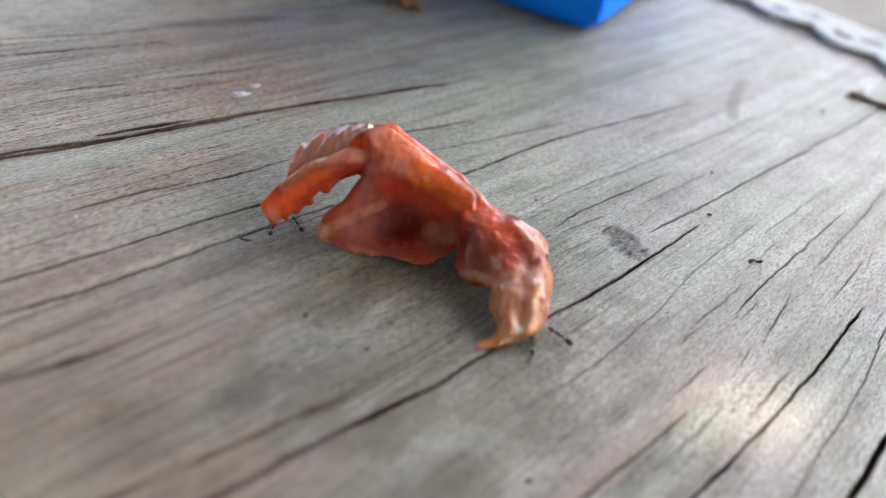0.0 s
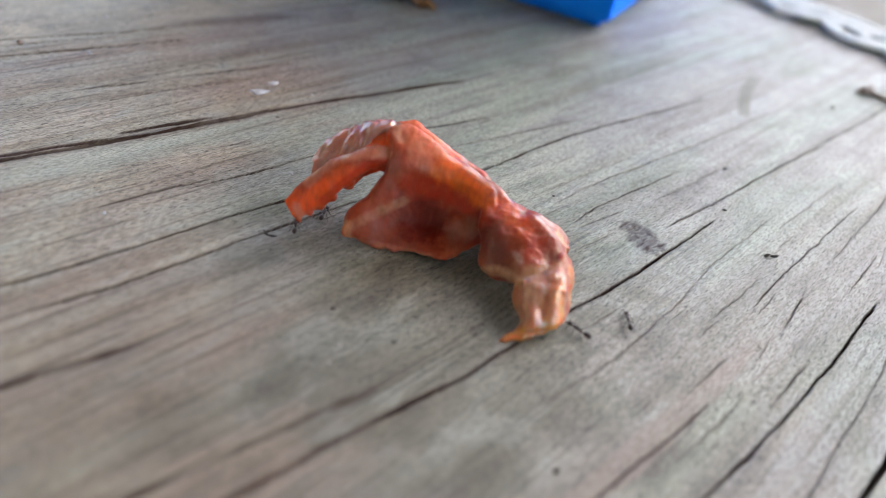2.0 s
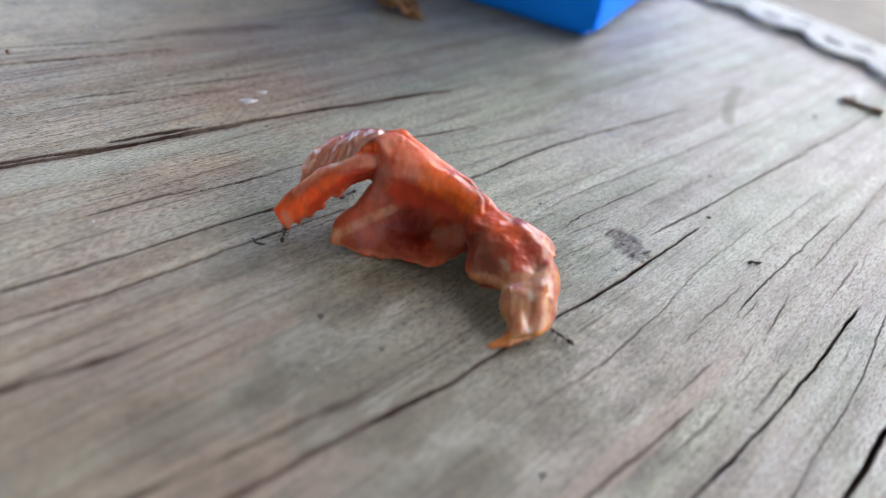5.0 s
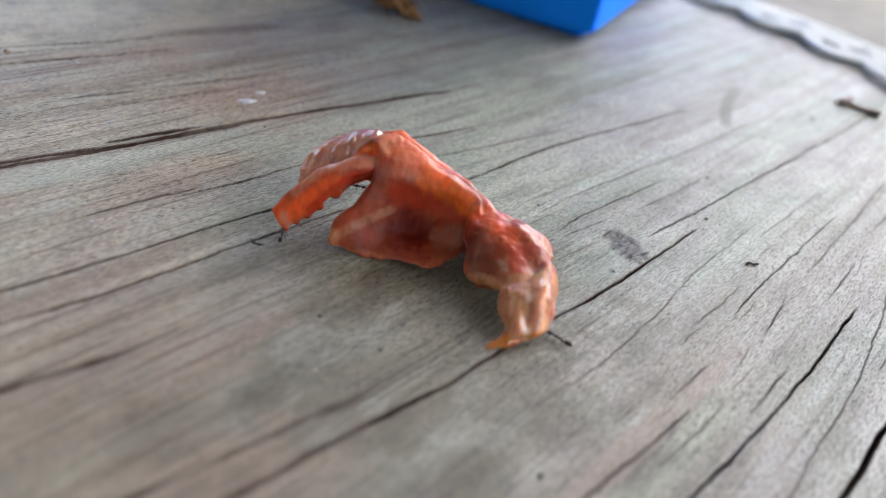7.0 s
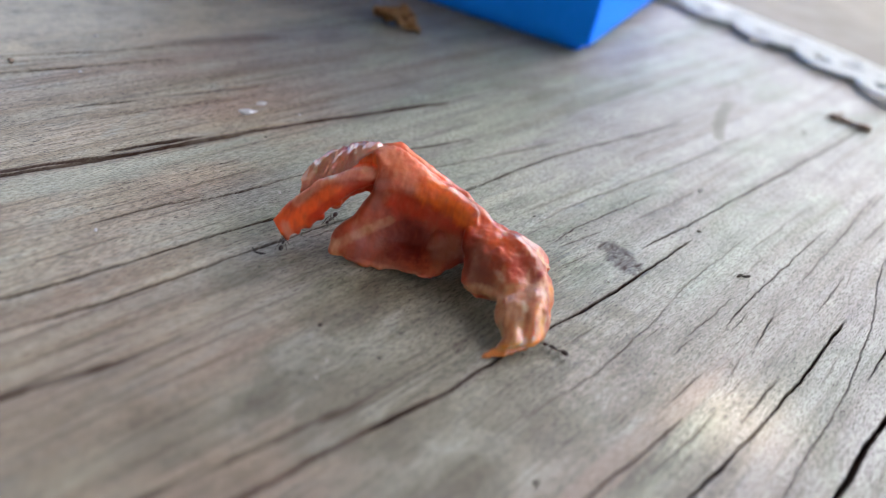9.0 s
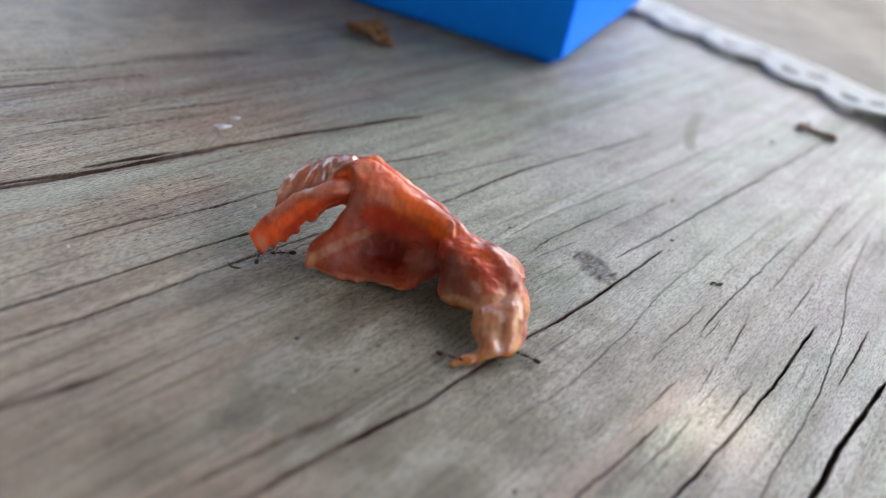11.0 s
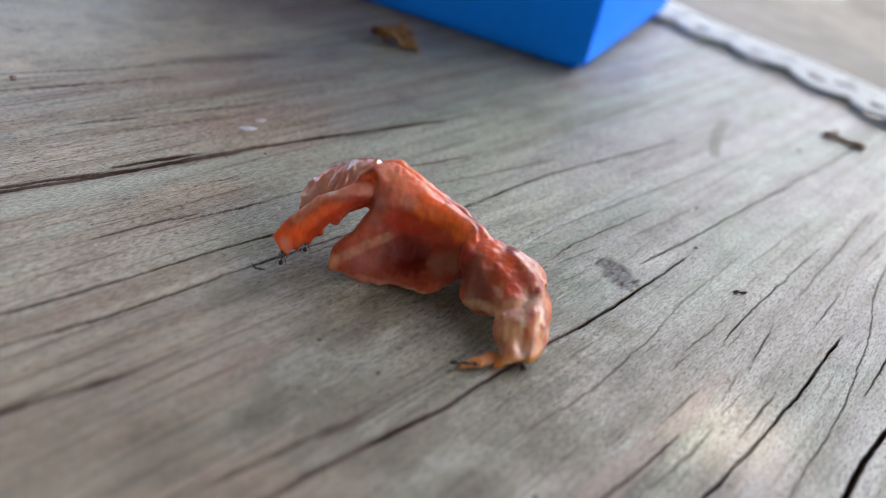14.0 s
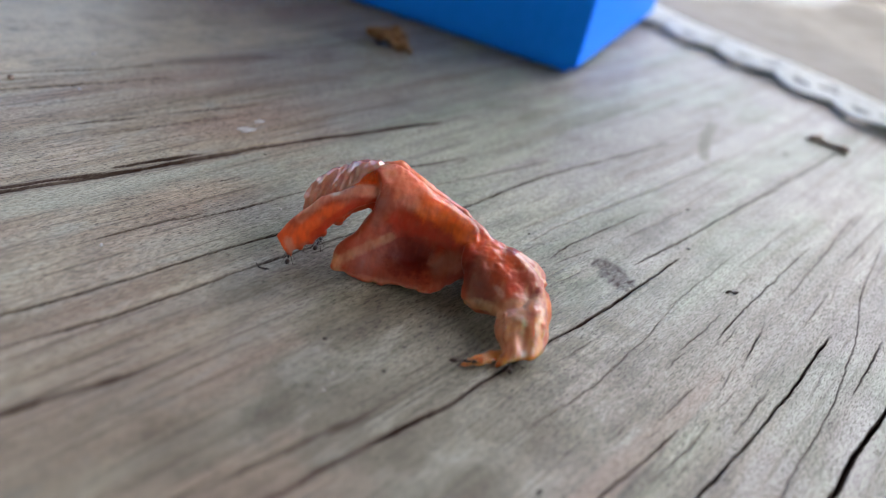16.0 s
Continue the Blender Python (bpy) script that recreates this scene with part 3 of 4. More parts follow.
def lace_cloth():
    root = tagged(new("table_cloth"), "cream cloth with a white scalloped lace edge lying on the planks", "cloth")
    length, cell = 0.30, 0.0009
    ns, nw = int(length / cell), 28
    verts, faces = [], []
    for i in range(ns + 1):
        s = i * cell
        wave = 0.004 * noise.noise(Vector((s * 14, 0, 9)))
        scallop = -0.0085 * abs(math.sin(math.pi * s / 0.0245)) ** 0.6
        for j in range(nw + 1):
            f = j / nw
            w = wave + scallop * (1 - f) + 0.027 * f
            lift = (0.0020 + 0.0020 * max(-0.35, noise.noise(Vector((s * 30, 4, 2))))) * (1 - f) ** 1.5
            verts.append(LACE_A + RUN * s + OUT * w + Vector((0, 0, lift + 0.0007 + (cloth_height(s, w) - 0.0004) * min(1.0, f / 0.4))))
    for i in range(ns):
        ph = ((i + 0.5) * cell / 0.0245) % 1.0
        for j in range(nw):
            f = (j + 0.5) / nw
            hole = ((ph - 0.36) / 0.17) ** 2 + ((f - 0.28) / 0.085) ** 2 < 1 or ((ph - 0.64) / 0.17) ** 2 + ((f - 0.50) / 0.085) ** 2 < 1
            hole = hole or ((ph - 0.5) / 0.10) ** 2 + ((f - 0.74) / 0.04) ** 2 < 1 or (min(ph, 1 - ph) < 0.03 and 0.5 < f < 0.56)
            if not hole:
                a = i * (nw + 1) + j
                faces.append((a, a + nw + 1, a + nw + 2, a + 1))
    ob = new("lace_trim", mesh_of("lace_trim", verts, faces, LACE))
    so = ob.modifiers.new("thick", "SOLIDIFY")
    so.thickness = 0.0006
    ob.parent = root
    ob["label"] = "white scalloped lace trim with openwork holes"
    verts, faces = [], []
    ns, nw = 60, 70
    for i in range(ns + 1):
        for j in range(nw + 1):
            s, w = length * i / ns, 0.0060 + 0.315 * (j / nw) ** 1.3
            fold = 0.007 * noise.noise(Vector((s * 9 + w * 16, w * 5, 1))) + 0.0015
            verts.append(LACE_A + RUN * s + OUT * w + Vector((0, 0, cloth_height(s, w) + max(fold, 0) * min(1, max(0.0, w - 0.0250) / 0.03))))
    for i in range(ns):
        for j in range(nw):
            a = i * (nw + 1) + j
            faces.append((a, a + nw + 1, a + nw + 2, a + 1))
    ob = new("fabric", mesh_of("fabric", verts, faces, CLOTH))
    so = ob.modifiers.new("thick", "SOLIDIFY")
    so.thickness = 0.0006
    ob.parent = root
    return root


lace_cloth()

# ---------------------------------------------------------------- the piece of meat
def spline(p, t):
    """Catmull-Rom through the rows of p, t from 0 to 1."""
    n = len(p)
    x = t * (n - 1)
    i = min(int(x), n - 2)
    f = x - i
    a, b, c, d = p[max(i - 1, 0)], p[i], p[i + 1], p[min(i + 2, n - 1)]
    return 0.5 * (2 * b + (c - a) * f + (2 * a - 5 * b + 4 * c - d) * f * f + (3 * b - a - 3 * c + d) * f ** 3)


def slice_of(bm, columns, thick, nu=80, nv=36, ragged=0.45, rim=7.0, wrinkle=0.0):
    """A fleshy slice: columns of places in mm, thickened with round rims; wrinkle: height in mm of the creases across it."""
    grid = [np.array(c, float) for c in columns]
    pts = np.zeros((nu, nv, 3))
    for i in range(nu):
        col = np.array([spline(np.array([g[k] for g in grid]), i / (nu - 1)) for k in range(len(grid[0]))])
        for j in range(nv):
            pts[i, j] = spline(col, j / (nv - 1))
    dv = np.gradient(pts, axis=1)
    for i in range(nu):
        rag = noise.noise(Vector(pts[i, -1]) * 0.9) + 0.6 * noise.noise(Vector(pts[i, -1]) * 2.3)
        side = dv[i, -1] / (np.linalg.norm(dv[i, -1]) + 1e-9)
        for k, w in enumerate((1.0, 0.75, 0.5, 0.25)):
            pts[i, nv - 1 - k] += side * ragged * rag * w
    du, dv = np.gradient(pts, axis=0), np.gradient(pts, axis=1)
    nrm = np.cross(du, dv)
    nrm /= np.linalg.norm(nrm, axis=2, keepdims=True) + 1e-9
    if wrinkle:
        for i in range(nu):
            for j in range(nv):
                p = Vector(pts[i, j])
                q = Vector((p.x * 1.10 - 0.38 * p.y, p.y * 0.26, p.z * 0.26)) + 0.25 * noise.noise_vector(p * 0.5)
                fold = (1 - 2.6 * abs(noise.noise(q))) + 0.45 * (1 - 2.6 * abs(noise.noise(q * 2.1)))
                pts[i, j] += nrm[i, j] * wrinkle * (fold - 0.6) * (1 - 0.7 * smooth_step((p.x + 3) / 3))
    ei = np.minimum(np.arange(nu), np.arange(nu)[::-1])[:, None] / 3.0
    ej = np.minimum(np.arange(nv), np.arange(nv)[::-1])[None, :] / rim
    prof = np.sqrt(1 - (1 - np.clip(np.minimum(ei, ej), 0.06, 1)) ** 2)[..., None] * thick / 2
    layers = []
    for sign in (1, -1):
        q = (pts + sign * prof * nrm) / 1000
        layers.append([[bm.verts.new(q[i, j]) for j in range(nv)] for i in range(nu)])
    f, b = layers
    for i in range(nu - 1):
        for j in range(nv - 1):
            bm.faces.new((f[i][j], f[i + 1][j], f[i + 1][j + 1], f[i][j + 1]))
            bm.faces.new((b[i][j], b[i][j + 1], b[i + 1][j + 1], b[i + 1][j]))
    for i in range(nu - 1):
        bm.faces.new((f[i][0], b[i][0], b[i + 1][0], f[i + 1][0]))
        bm.faces.new((f[i][-1], f[i + 1][-1], b[i + 1][-1], b[i][-1]))
    for j in range(nv - 1):
        bm.faces.new((f[0][j], f[0][j + 1], b[0][j + 1], b[0][j]))
        bm.faces.new((f[-1][j], b[-1][j], b[-1][j + 1], f[-1][j + 1]))
    bmesh.ops.recalc_face_normals(bm, faces=bm.faces[:])


def grown(ob, voxel, lumps, soften=4, tints=(), base=(0.40, 0.066, 0.030)):
    """Grow the overlapping slices of ob into one skin with lumps (size and height in mm), and give it the tints of its
    fat and flesh, with shade, backlight and glints painted in, and how wet it is.
    """
    r = ob.modifiers.new("skin", "REMESH")
    r.mode, r.voxel_size = "VOXEL", voxel
    s = ob.modifiers.new("soft", "SMOOTH")
    s.factor, s.iterations = 0.5, soften
    made = bpy.data.meshes.new_from_object(ob.evaluated_get(bpy.context.evaluated_depsgraph_get()))
    ob.modifiers.clear()
    count = len(made.vertices)
    co, nrm = np.zeros(count * 3), np.zeros(count * 3)
    made.vertices.foreach_get("co", co)
    made.vertices.foreach_get("normal", nrm)
    co, nrm = co.reshape(-1, 3) * 1000, nrm.reshape(-1, 3)
    at = [Vector(p) for p in co]
    rise = np.zeros(count)
    rugged = 1 + 0.35 * smooth_step((co[:, 0] - 12) / 3)    # the far end is more torn
    for k, (size, height) in enumerate(lumps):
        shift = Vector((3.7 * k, 0, 0))
        rise += height * rugged * np.array([noise.noise(p / size + shift) for p in at])
    top = smooth_step((co[:, 2] - 11.5) / 1.5) * smooth_step((co[:, 1] - 95.5) / 1.5) * smooth_step((co[:, 0] + 3) / 2) * (1.0 if tints else 0.0)
    rise += 0.12 * top * np.array([noise.noise(Vector((p.x * 1.5, p.y * 0.7, p.z * 1.2))) for p in at])     # creases along the crest
    fray = np.array([noise.noise(p * 0.9) + 0.6 * noise.noise(p * 2.6) for p in at])
    colour = np.tile(np.array(base), (count, 1))
    mottle = np.array([noise.noise(p * 0.35 + Vector((0, 5, 0))) for p in at])
    colour *= (1 + 0.30 * mottle)[:, None]
    fibre = np.array([noise.noise(Vector((p.x * 1.5 - 0.3 * p.y, p.y * 0.45, p.z * 0.5))) + 0.5 * noise.noise(Vector((p.x * 3.4 - 0.7 * p.y, p.y * 0.9, p.z * 0.9))) for p in at])
    if tints:                                            # fibres of fat, more of them towards the tail
        more = 0.10 + 0.15 * smooth_step((co[:, 0] - 11) / 3) + 0.40 * smooth_step((83 - co[:, 1]) / 5)
        colour += (more * smooth_step((fibre - 0.05) / 0.45))[:, None] * (np.array(FAT) - colour)
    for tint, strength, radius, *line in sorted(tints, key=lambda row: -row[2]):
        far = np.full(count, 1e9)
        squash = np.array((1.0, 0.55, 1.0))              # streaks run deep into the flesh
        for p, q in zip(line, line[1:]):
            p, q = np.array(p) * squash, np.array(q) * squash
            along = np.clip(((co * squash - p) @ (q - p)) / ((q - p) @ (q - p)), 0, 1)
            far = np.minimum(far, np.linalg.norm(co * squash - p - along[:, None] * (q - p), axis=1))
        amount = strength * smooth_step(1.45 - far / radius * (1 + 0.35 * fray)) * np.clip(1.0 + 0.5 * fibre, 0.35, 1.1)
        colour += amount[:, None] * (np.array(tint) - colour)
    colour *= (1 - 0.14 * smooth_step((co[:, 0] - 11.5) / 2))[:, None]
    colour *= np.array((0.87, 1.03, 1.05))               # the film of fat over it all
    co += nrm * rise[:, None]
    co[:, 2] = np.maximum(co[:, 2], 0.02)
    made.vertices.foreach_set("co", (co / 1000).ravel())
    made.polygons.foreach_set("use_smooth", [True] * len(made.polygons))
    layer = made.attributes.new("tint", "FLOAT_COLOR", "POINT")
    dry = (0.6 + 0.4 * smooth_step((co[:, 0] + 9) / 2)) * smooth_step((12.5 - co[:, 0]) / 2) * smooth_step((11.5 - co[:, 2]) / 2) * (co[:, 1] < 97)
    layer.data.foreach_set("color", np.concatenate([colour, 1 - 0.92 * dry[:, None]], 1).astype(np.float32).ravel())
    made.materials.clear()
    made.materials.append(ob.data.materials[0])
    made.name = ob.name
    ob.data = made
    return ob


def mm(*rows):
    return [tuple(c / 1000 for c in r) for r in rows]


def meat():
    root = tagged(new("meat_scrap"), "glossy orange-pink scrap of raw meat arched on the planks", "meat")
    hump_left = [[(-3.1, 97.0, 14.8), (-1.9, 94.5, 11.7), (-3.4, 93.5, 7.6), (-6.5, 91.3, 3.8), (-7.1, 89.5, 0.7)],
        [(-2.0, 98.5, 15.2), (-0.7, 94.5, 11.9), (-1.1, 94.0, 7.0), (-2.3, 92.0, 3.1), (-3.4, 88.8, 0.0)],
        [(0.3, 99.0, 15.1), (1.7, 95.0, 12.1), (2.0, 95.0, 6.9), (1.9, 93.5, 2.4), (0.3, 88.2, 0.2)],
        [(2.7, 98.0, 14.2), (4.2, 94.8, 11.2), (5.1, 95.0, 6.2), (5.2, 93.0, 1.8), (4.0, 87.5, 0.7)]]
    hump_right = [[(5.2, 97.5, 12.8), (6.9, 94.5, 10.4), (7.9, 94.5, 6.0), (8.2, 91.5, 2.7), (7.3, 86.8, 0.5)],
        [(8.4, 96.8, 11.5), (9.4, 93.8, 9.8), (10.1, 93.6, 6.2), (10.2, 91.0, 3.2), (9.8, 89.5, 0.7)],
        [(11.1, 95.8, 10.4), (11.6, 92.8, 9.2), (12.2, 92.4, 6.3), (12.2, 91.0, 3.7), (11.9, 90.0, 1.9)],
        [(13.1, 93.5, 9.4), (13.6, 91.8, 8.4), (13.9, 91.0, 6.5), (13.9, 90.0, 4.7), (13.5, 89.5, 3.0)]]
    lobe_left = [[(12.9, 94.0, 7.9), (12.8, 90.5, 6.7), (12.7, 88.0, 4.8), (12.4, 86.0, 2.7), (12.6, 85.0, 1.5)],
        [(15.0, 93.5, 8.4), (14.7, 90.0, 7.8), (14.2, 87.0, 6.3), (13.9, 84.8, 3.8), (14.2, 84.0, 1.7)],
        [(17.2, 92.0, 8.3), (16.8, 89.0, 7.6), (16.1, 86.0, 6.3), (15.5, 83.8, 4.3), (15.8, 83.2, 2.1)]]
    lobe_right = [[(19.6, 90.5, 8.0), (19.1, 87.5, 7.2), (18.1, 84.8, 6.0), (17.2, 82.5, 4.6), (17.4, 82.0, 2.5)],
        [(22.2, 89.0, 7.1), (21.5, 86.5, 6.4), (20.3, 83.5, 5.4), (18.9, 81.0, 4.5), (18.5, 80.5, 3.4)],
        [(23.9, 87.0, 6.1), (23.5, 85.0, 5.3), (22.4, 82.5, 4.7), (21.1, 80.5, 4.3), (20.4, 80.0, 3.6)]]
    tail = [[(16.9, 81.0, 3.9), (16.0, 79.0, 2.7), (16.6, 76.5, 1.8), (16.9, 74.5, 1.1), (15.5, 72.0, 0.5)],
        [(18.8, 81.5, 4.1), (17.7, 78.0, 4.2), (17.9, 75.5, 3.2), (18.1, 73.5, 2.3), (17.4, 72.3, 0.9)],
        [(21.0, 82.5, 4.4), (20.0, 78.5, 4.7), (20.0, 76.0, 3.3), (19.8, 74.0, 2.2), (19.6, 73.0, 1.4)],
        [(23.0, 84.5, 6.0), (22.3, 80.0, 5.3), (22.1, 77.0, 3.8), (21.9, 75.0, 2.5), (21.7, 73.8, 1.6)],
        [(24.7, 85.5, 4.8), (24.8, 82.0, 3.3), (24.4, 79.0, 2.1), (23.5, 76.5, 1.2), (22.8, 75.0, 1.2)]]
    strip = [[(-1.8, 96.8, 11.8), (-1.8, 95.4, 11.6), (-2.3, 95.2, 10.7)],
        [(-4.8, 96.0, 11.3), (-4.9, 94.3, 10.9), (-5.3, 94.6, 8.9)],
        [(-7.9, 95.2, 10.4), (-8.1, 93.4, 9.6), (-8.2, 93.8, 6.4)],
        [(-10.7, 94.7, 8.5), (-10.6, 92.9, 7.2), (-10.2, 93.0, 3.8)],
        [(-13.1, 94.0, 6.4), (-13.0, 92.2, 5.2), (-12.5, 92.4, 2.2)],
        [(-14.8, 93.0, 4.6), (-14.6, 91.8, 3.5), (-13.7, 91.8, 1.3)],
        [(-16.0, 92.3, 3.1), (-15.5, 91.6, 2.6), (-14.8, 91.6, 1.5)]]
    crest = [[(-12.8, 94.0, 7.4), (-12.6, 96.5, 8.5)],
        [(-10.9, 94.6, 8.8), (-11.1, 98.0, 10.8)],
        [(-8.3, 95.2, 10.4), (-8.9, 99.2, 12.3)],
        [(-5.9, 95.8, 11.5), (-6.6, 100.0, 13.3)],
        [(-4.7, 96.8, 13.3), (-4.2, 100.4, 14.0)],
        [(-3.5, 97.4, 14.7), (-2.0, 100.0, 14.6)],
        [(-0.1, 99.0, 14.7), (0.7, 100.0, 14.7)]]
    recess = [[(-6.3, 95.8, 11.2), (-6.3, 96.2, 11.1), (-6.1, 96.4, 11.4)],
        [(-4.4, 96.4, 10.9), (-4.6, 97.2, 11.2), (-4.6, 97.5, 12.9)],
        [(-3.0, 96.6, 11.0), (-3.1, 97.3, 11.6), (-3.3, 98.0, 13.6)],
        [(-1.8, 96.4, 11.3), (-1.9, 97.6, 12.4), (-2.3, 98.4, 13.9)]]
    hump_left[0] = [(x - 0.7 * k / 4, y, z) for k, (x, y, z) in enumerate(hump_left[0])]
    hump, lobe = hump_left + hump_right, lobe_left + lobe_right
    # wine and mauve tints also hold shade, the orange band backlight, some whites glints
    tints = (
        (WINE_SHADE, 0.35, 2.2, (12.6, 88.0, 4.6), (15.4, 85.0, 3.6)),
        (FAT, 0.36, 0.7, (-6.9, 89.4, 2.0), (-5.3, 89.4, 3.4), (-3.3, 90.5, 4.4), (-1.4, 91.3, 5.3), (0.5, 92.3, 5.9)),
        (FAT, 0.60, 0.9, (-7.0, 89.4, 2.4), (-6.7, 88.9, 0.5)),
        (PINK, 0.50, 0.6, (-6.4, 88.9, 0.4), (-2.6, 88.5, 0.4), (2.4, 87.6, 0.5), (6.6, 86.8, 0.7)),
        (WINE_SHADE, 0.85, 1.9, (3.9, 93.0, 5.3), (5.4, 91.8, 2.8)),
        (ROSE, 0.75, 1.4, (8.4, 90.5, 3.6), (10.6, 90.3, 4.9)),
        (PINK, 0.40, 1.3, (-0.6, 96.6, 14.4), (1.6, 94.3, 12.8), (3.0, 94.0, 11.6)),
        (WINE_SHADE, 0.60, 1.2, (11.9, 90.0, 6.4), (12.8, 86.5, 4.6)),
        (PINK, 0.50, 1.6, (-0.1, 98.5, 14.6), (5.3, 97.3, 12.6)),
        (PINK, 0.70, 0.6, (-1.9, 97.5, 15.1), (-1.1, 95.0, 12.5), (0.9, 95.0, 9.9)),
        (FAT, 0.85, 0.75, (12.7, 83.2, 2.3), (14.5, 82.1, 3.2), (16.6, 80.4, 3.6)),
        (MAUVE, 0.80, 1.4, (14.0, 85.2, 5.8), (13.3, 83.9, 4.3)),
        (FAT, 0.75, 0.4, (16.4, 84.5, 5.1), (17.6, 82.5, 3.5)),
        (FAT, 0.35, 0.7, (14.3, 86.5, 5.6), (16.3, 84.5, 4.7)),
        (FAT, 0.70, 0.6, (22.7, 88.0, 6.9), (24.9, 85.5, 4.1), (24.6, 81.0, 3.0)),
        (FAT, 0.70, 0.6, (17.8, 80.6, 5.0), (20.2, 80.2, 5.5), (23.2, 82.8, 5.8)),
        (FAT, 0.70, 3.4, (18.2, 78.5, 3.9), (19.9, 75.0, 2.2)),
        (WHITE, 0.85, 0.5, (17.5, 77.3, 3.0), (18.1, 73.5, 1.4)),
        (WHITE, 0.70, 0.6, (18.7, 79.5, 4.0), (19.7, 78.0, 4.3)),
        (WHITE, 0.70, 0.5, (19.3, 75.6, 2.5), (19.8, 73.8, 2.0)),
        (WHITE, 0.45, 0.3, (20.8, 76.8, 3.3), (21.2, 75.0, 2.2)),
        # curved glint on the lobe, painted white
        (WHITE, 0.50, 0.4, (17.2, 90.5, 8.3), (17.8, 89.0, 7.4), (18.8, 88.0, 7.2)),
        (AMBER, 0.80, 0.9, (21.7, 78.2, 4.2), (21.8, 74.5, 1.7)),
        (AMBER, 0.90, 0.8, (15.8, 72.2, 0.8), (21.7, 73.8, 1.5)),
        (AMBER, 0.50, 0.7, (23.7, 82.5, 4.7), (24.0, 78.0, 1.3)),
        (PINK, 0.70, 0.7, (-14.2, 91.0, 3.4), (-13.5, 91.0, 1.8)),
        (PINK, 0.75, 0.8, (-13.0, 92.6, 6.9), (-11.3, 93.7, 8.8), (-9.0, 93.9, 10.6), (-5.9, 94.3, 11.9), (-2.9, 94.5, 12.1)),
        (CORAL, 0.90, 2.0, (-15.0, 91.3, 3.0), (-10.7, 91.9, 6.0), (-8.0, 92.6, 8.6)),
        (BLOOD, 0.80, 1.0, (-10.4, 91.6, 4.6), (-8.2, 92.2, 7.2), (-5.5, 92.9, 9.8), (-2.6, 93.8, 11.2)),
        (CORAL, 1.00, 1.6, (-5.0, 97.5, 11.5), (-2.8, 98.0, 12.1)),
        # light coming through the thin crest, painted as an orange band
        (GLOW, 0.80, 1.5, (5.0, 93.7, 11.0), (8.4, 93.0, 9.7), (11.3, 91.9, 8.7)),
        (CORAL, 0.60, 2.3, (0.9, 98.0, 13.9), (6.2, 96.5, 12.0)),
        # the hump's shaded front, painted over its own dark red
        (WINE_SHADE, 0.72, 2.4, (3.4, 93.4, 2.8), (11.6, 91.4, 4.0)),
        (WINE_SHADE, 0.60, 2.4, (0.9, 93.2, 6.6), (3.8, 91.6, 1.6)),
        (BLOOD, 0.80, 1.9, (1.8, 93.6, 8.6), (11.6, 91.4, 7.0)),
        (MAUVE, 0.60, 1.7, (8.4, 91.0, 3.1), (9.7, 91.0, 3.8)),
        (BLOOD, 0.65, 1.5, (18.8, 84.9, 6.6), (18.5, 82.2, 5.4)),
        (CORAL, 0.60, 1.4, (14.1, 91.5, 7.9), (17.4, 88.0, 7.6)),
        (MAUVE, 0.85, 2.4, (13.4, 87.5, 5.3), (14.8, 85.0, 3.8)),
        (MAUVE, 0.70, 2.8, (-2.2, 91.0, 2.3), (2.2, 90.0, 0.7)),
        (MAUVE, 0.60, 1.0, (-1.4, 93.5, 12.1), (-1.8, 92.6, 10.3), (-1.8, 92.2, 8.2)),
        # painted glints on the strip's lip and the lobe's front
        (WHITE, 0.55, 0.4, (-8.6, 94.0, 10.8), (-8.2, 94.1, 11.0)),
        (WHITE, 0.22, 0.45, (16.2, 83.3, 5.7), (16.9, 82.2, 5.4)),
    )

    bm = bmesh.new()
    slice_of(bm, [[(x, y - (0.0, 0.1, 0.9, 0.7)[k], z - 0.55 + 0.2 * k) for k, (x, y, z) in enumerate(c[:4])] + [(c[4][0], c[4][1] - 0.3, c[4][2] + 0.3)] for c in hump], 2.0)
    slice_of(bm, [[(x - 0.3, y - 0.2 * k, z - 0.7) for k, (x, y, z) in enumerate(c[:4])] + [(c[4][0], c[4][1] - 0.9, c[4][2] + 0.1)] for c in lobe], 2.2)
    slice_of(bm, [[(x - d, y + 0.3, z - 0.3) for x, y, z in c] for c, d in zip(tail, (-0.5, 0.0, 0.2, 0.4, 0.6))], 1.5)
    slice_of(bm, strip, 2.0, ragged=0.7, rim=10.0)
    slice_of(bm, [[(-8.2, 94.0, 6.8), (-7.8, 94.3, 6.5), (-7.4, 94.6, 6.1)], [(-6.2, 94.7, 8.8), (-6.0, 94.8, 8.1), (-5.7, 94.9, 7.3)], [(-4.2, 95.2, 10.0), (-4.0, 95.2, 9.2), (-3.7, 95.2, 8.3)], [(-2.3, 95.4, 10.8), (-2.2, 95.2, 10.0), (-2.1, 95.0, 9.0)]], 0.8, 40, 16, ragged=0.6)     # the thin web under the strip
    slice_of(bm, recess, 1.2, 40, 20, ragged=0.0)
    # unseen back of the lobe, added to keep light out of the hollow
    rear = [[(x, y + 0.3, z - 0.6), (x + 0.8, y + 2.6, 0.62 * z), (x + 1.2, y + 4.2, 0.8)] for (x, y, z), *_ in hump[4:] + lobe[1:]]
    slice_of(bm, rear, 1.6, 50, 20, ragged=0.0)
    tube(bm, mm(*[(x, y + 1.0, z - 1.6) for (x, y, z), *_ in hump[1:]]), [0.0010, 0.0014, 0.0015, 0.0015, 0.0014, 0.0014, 0.0012], 12)
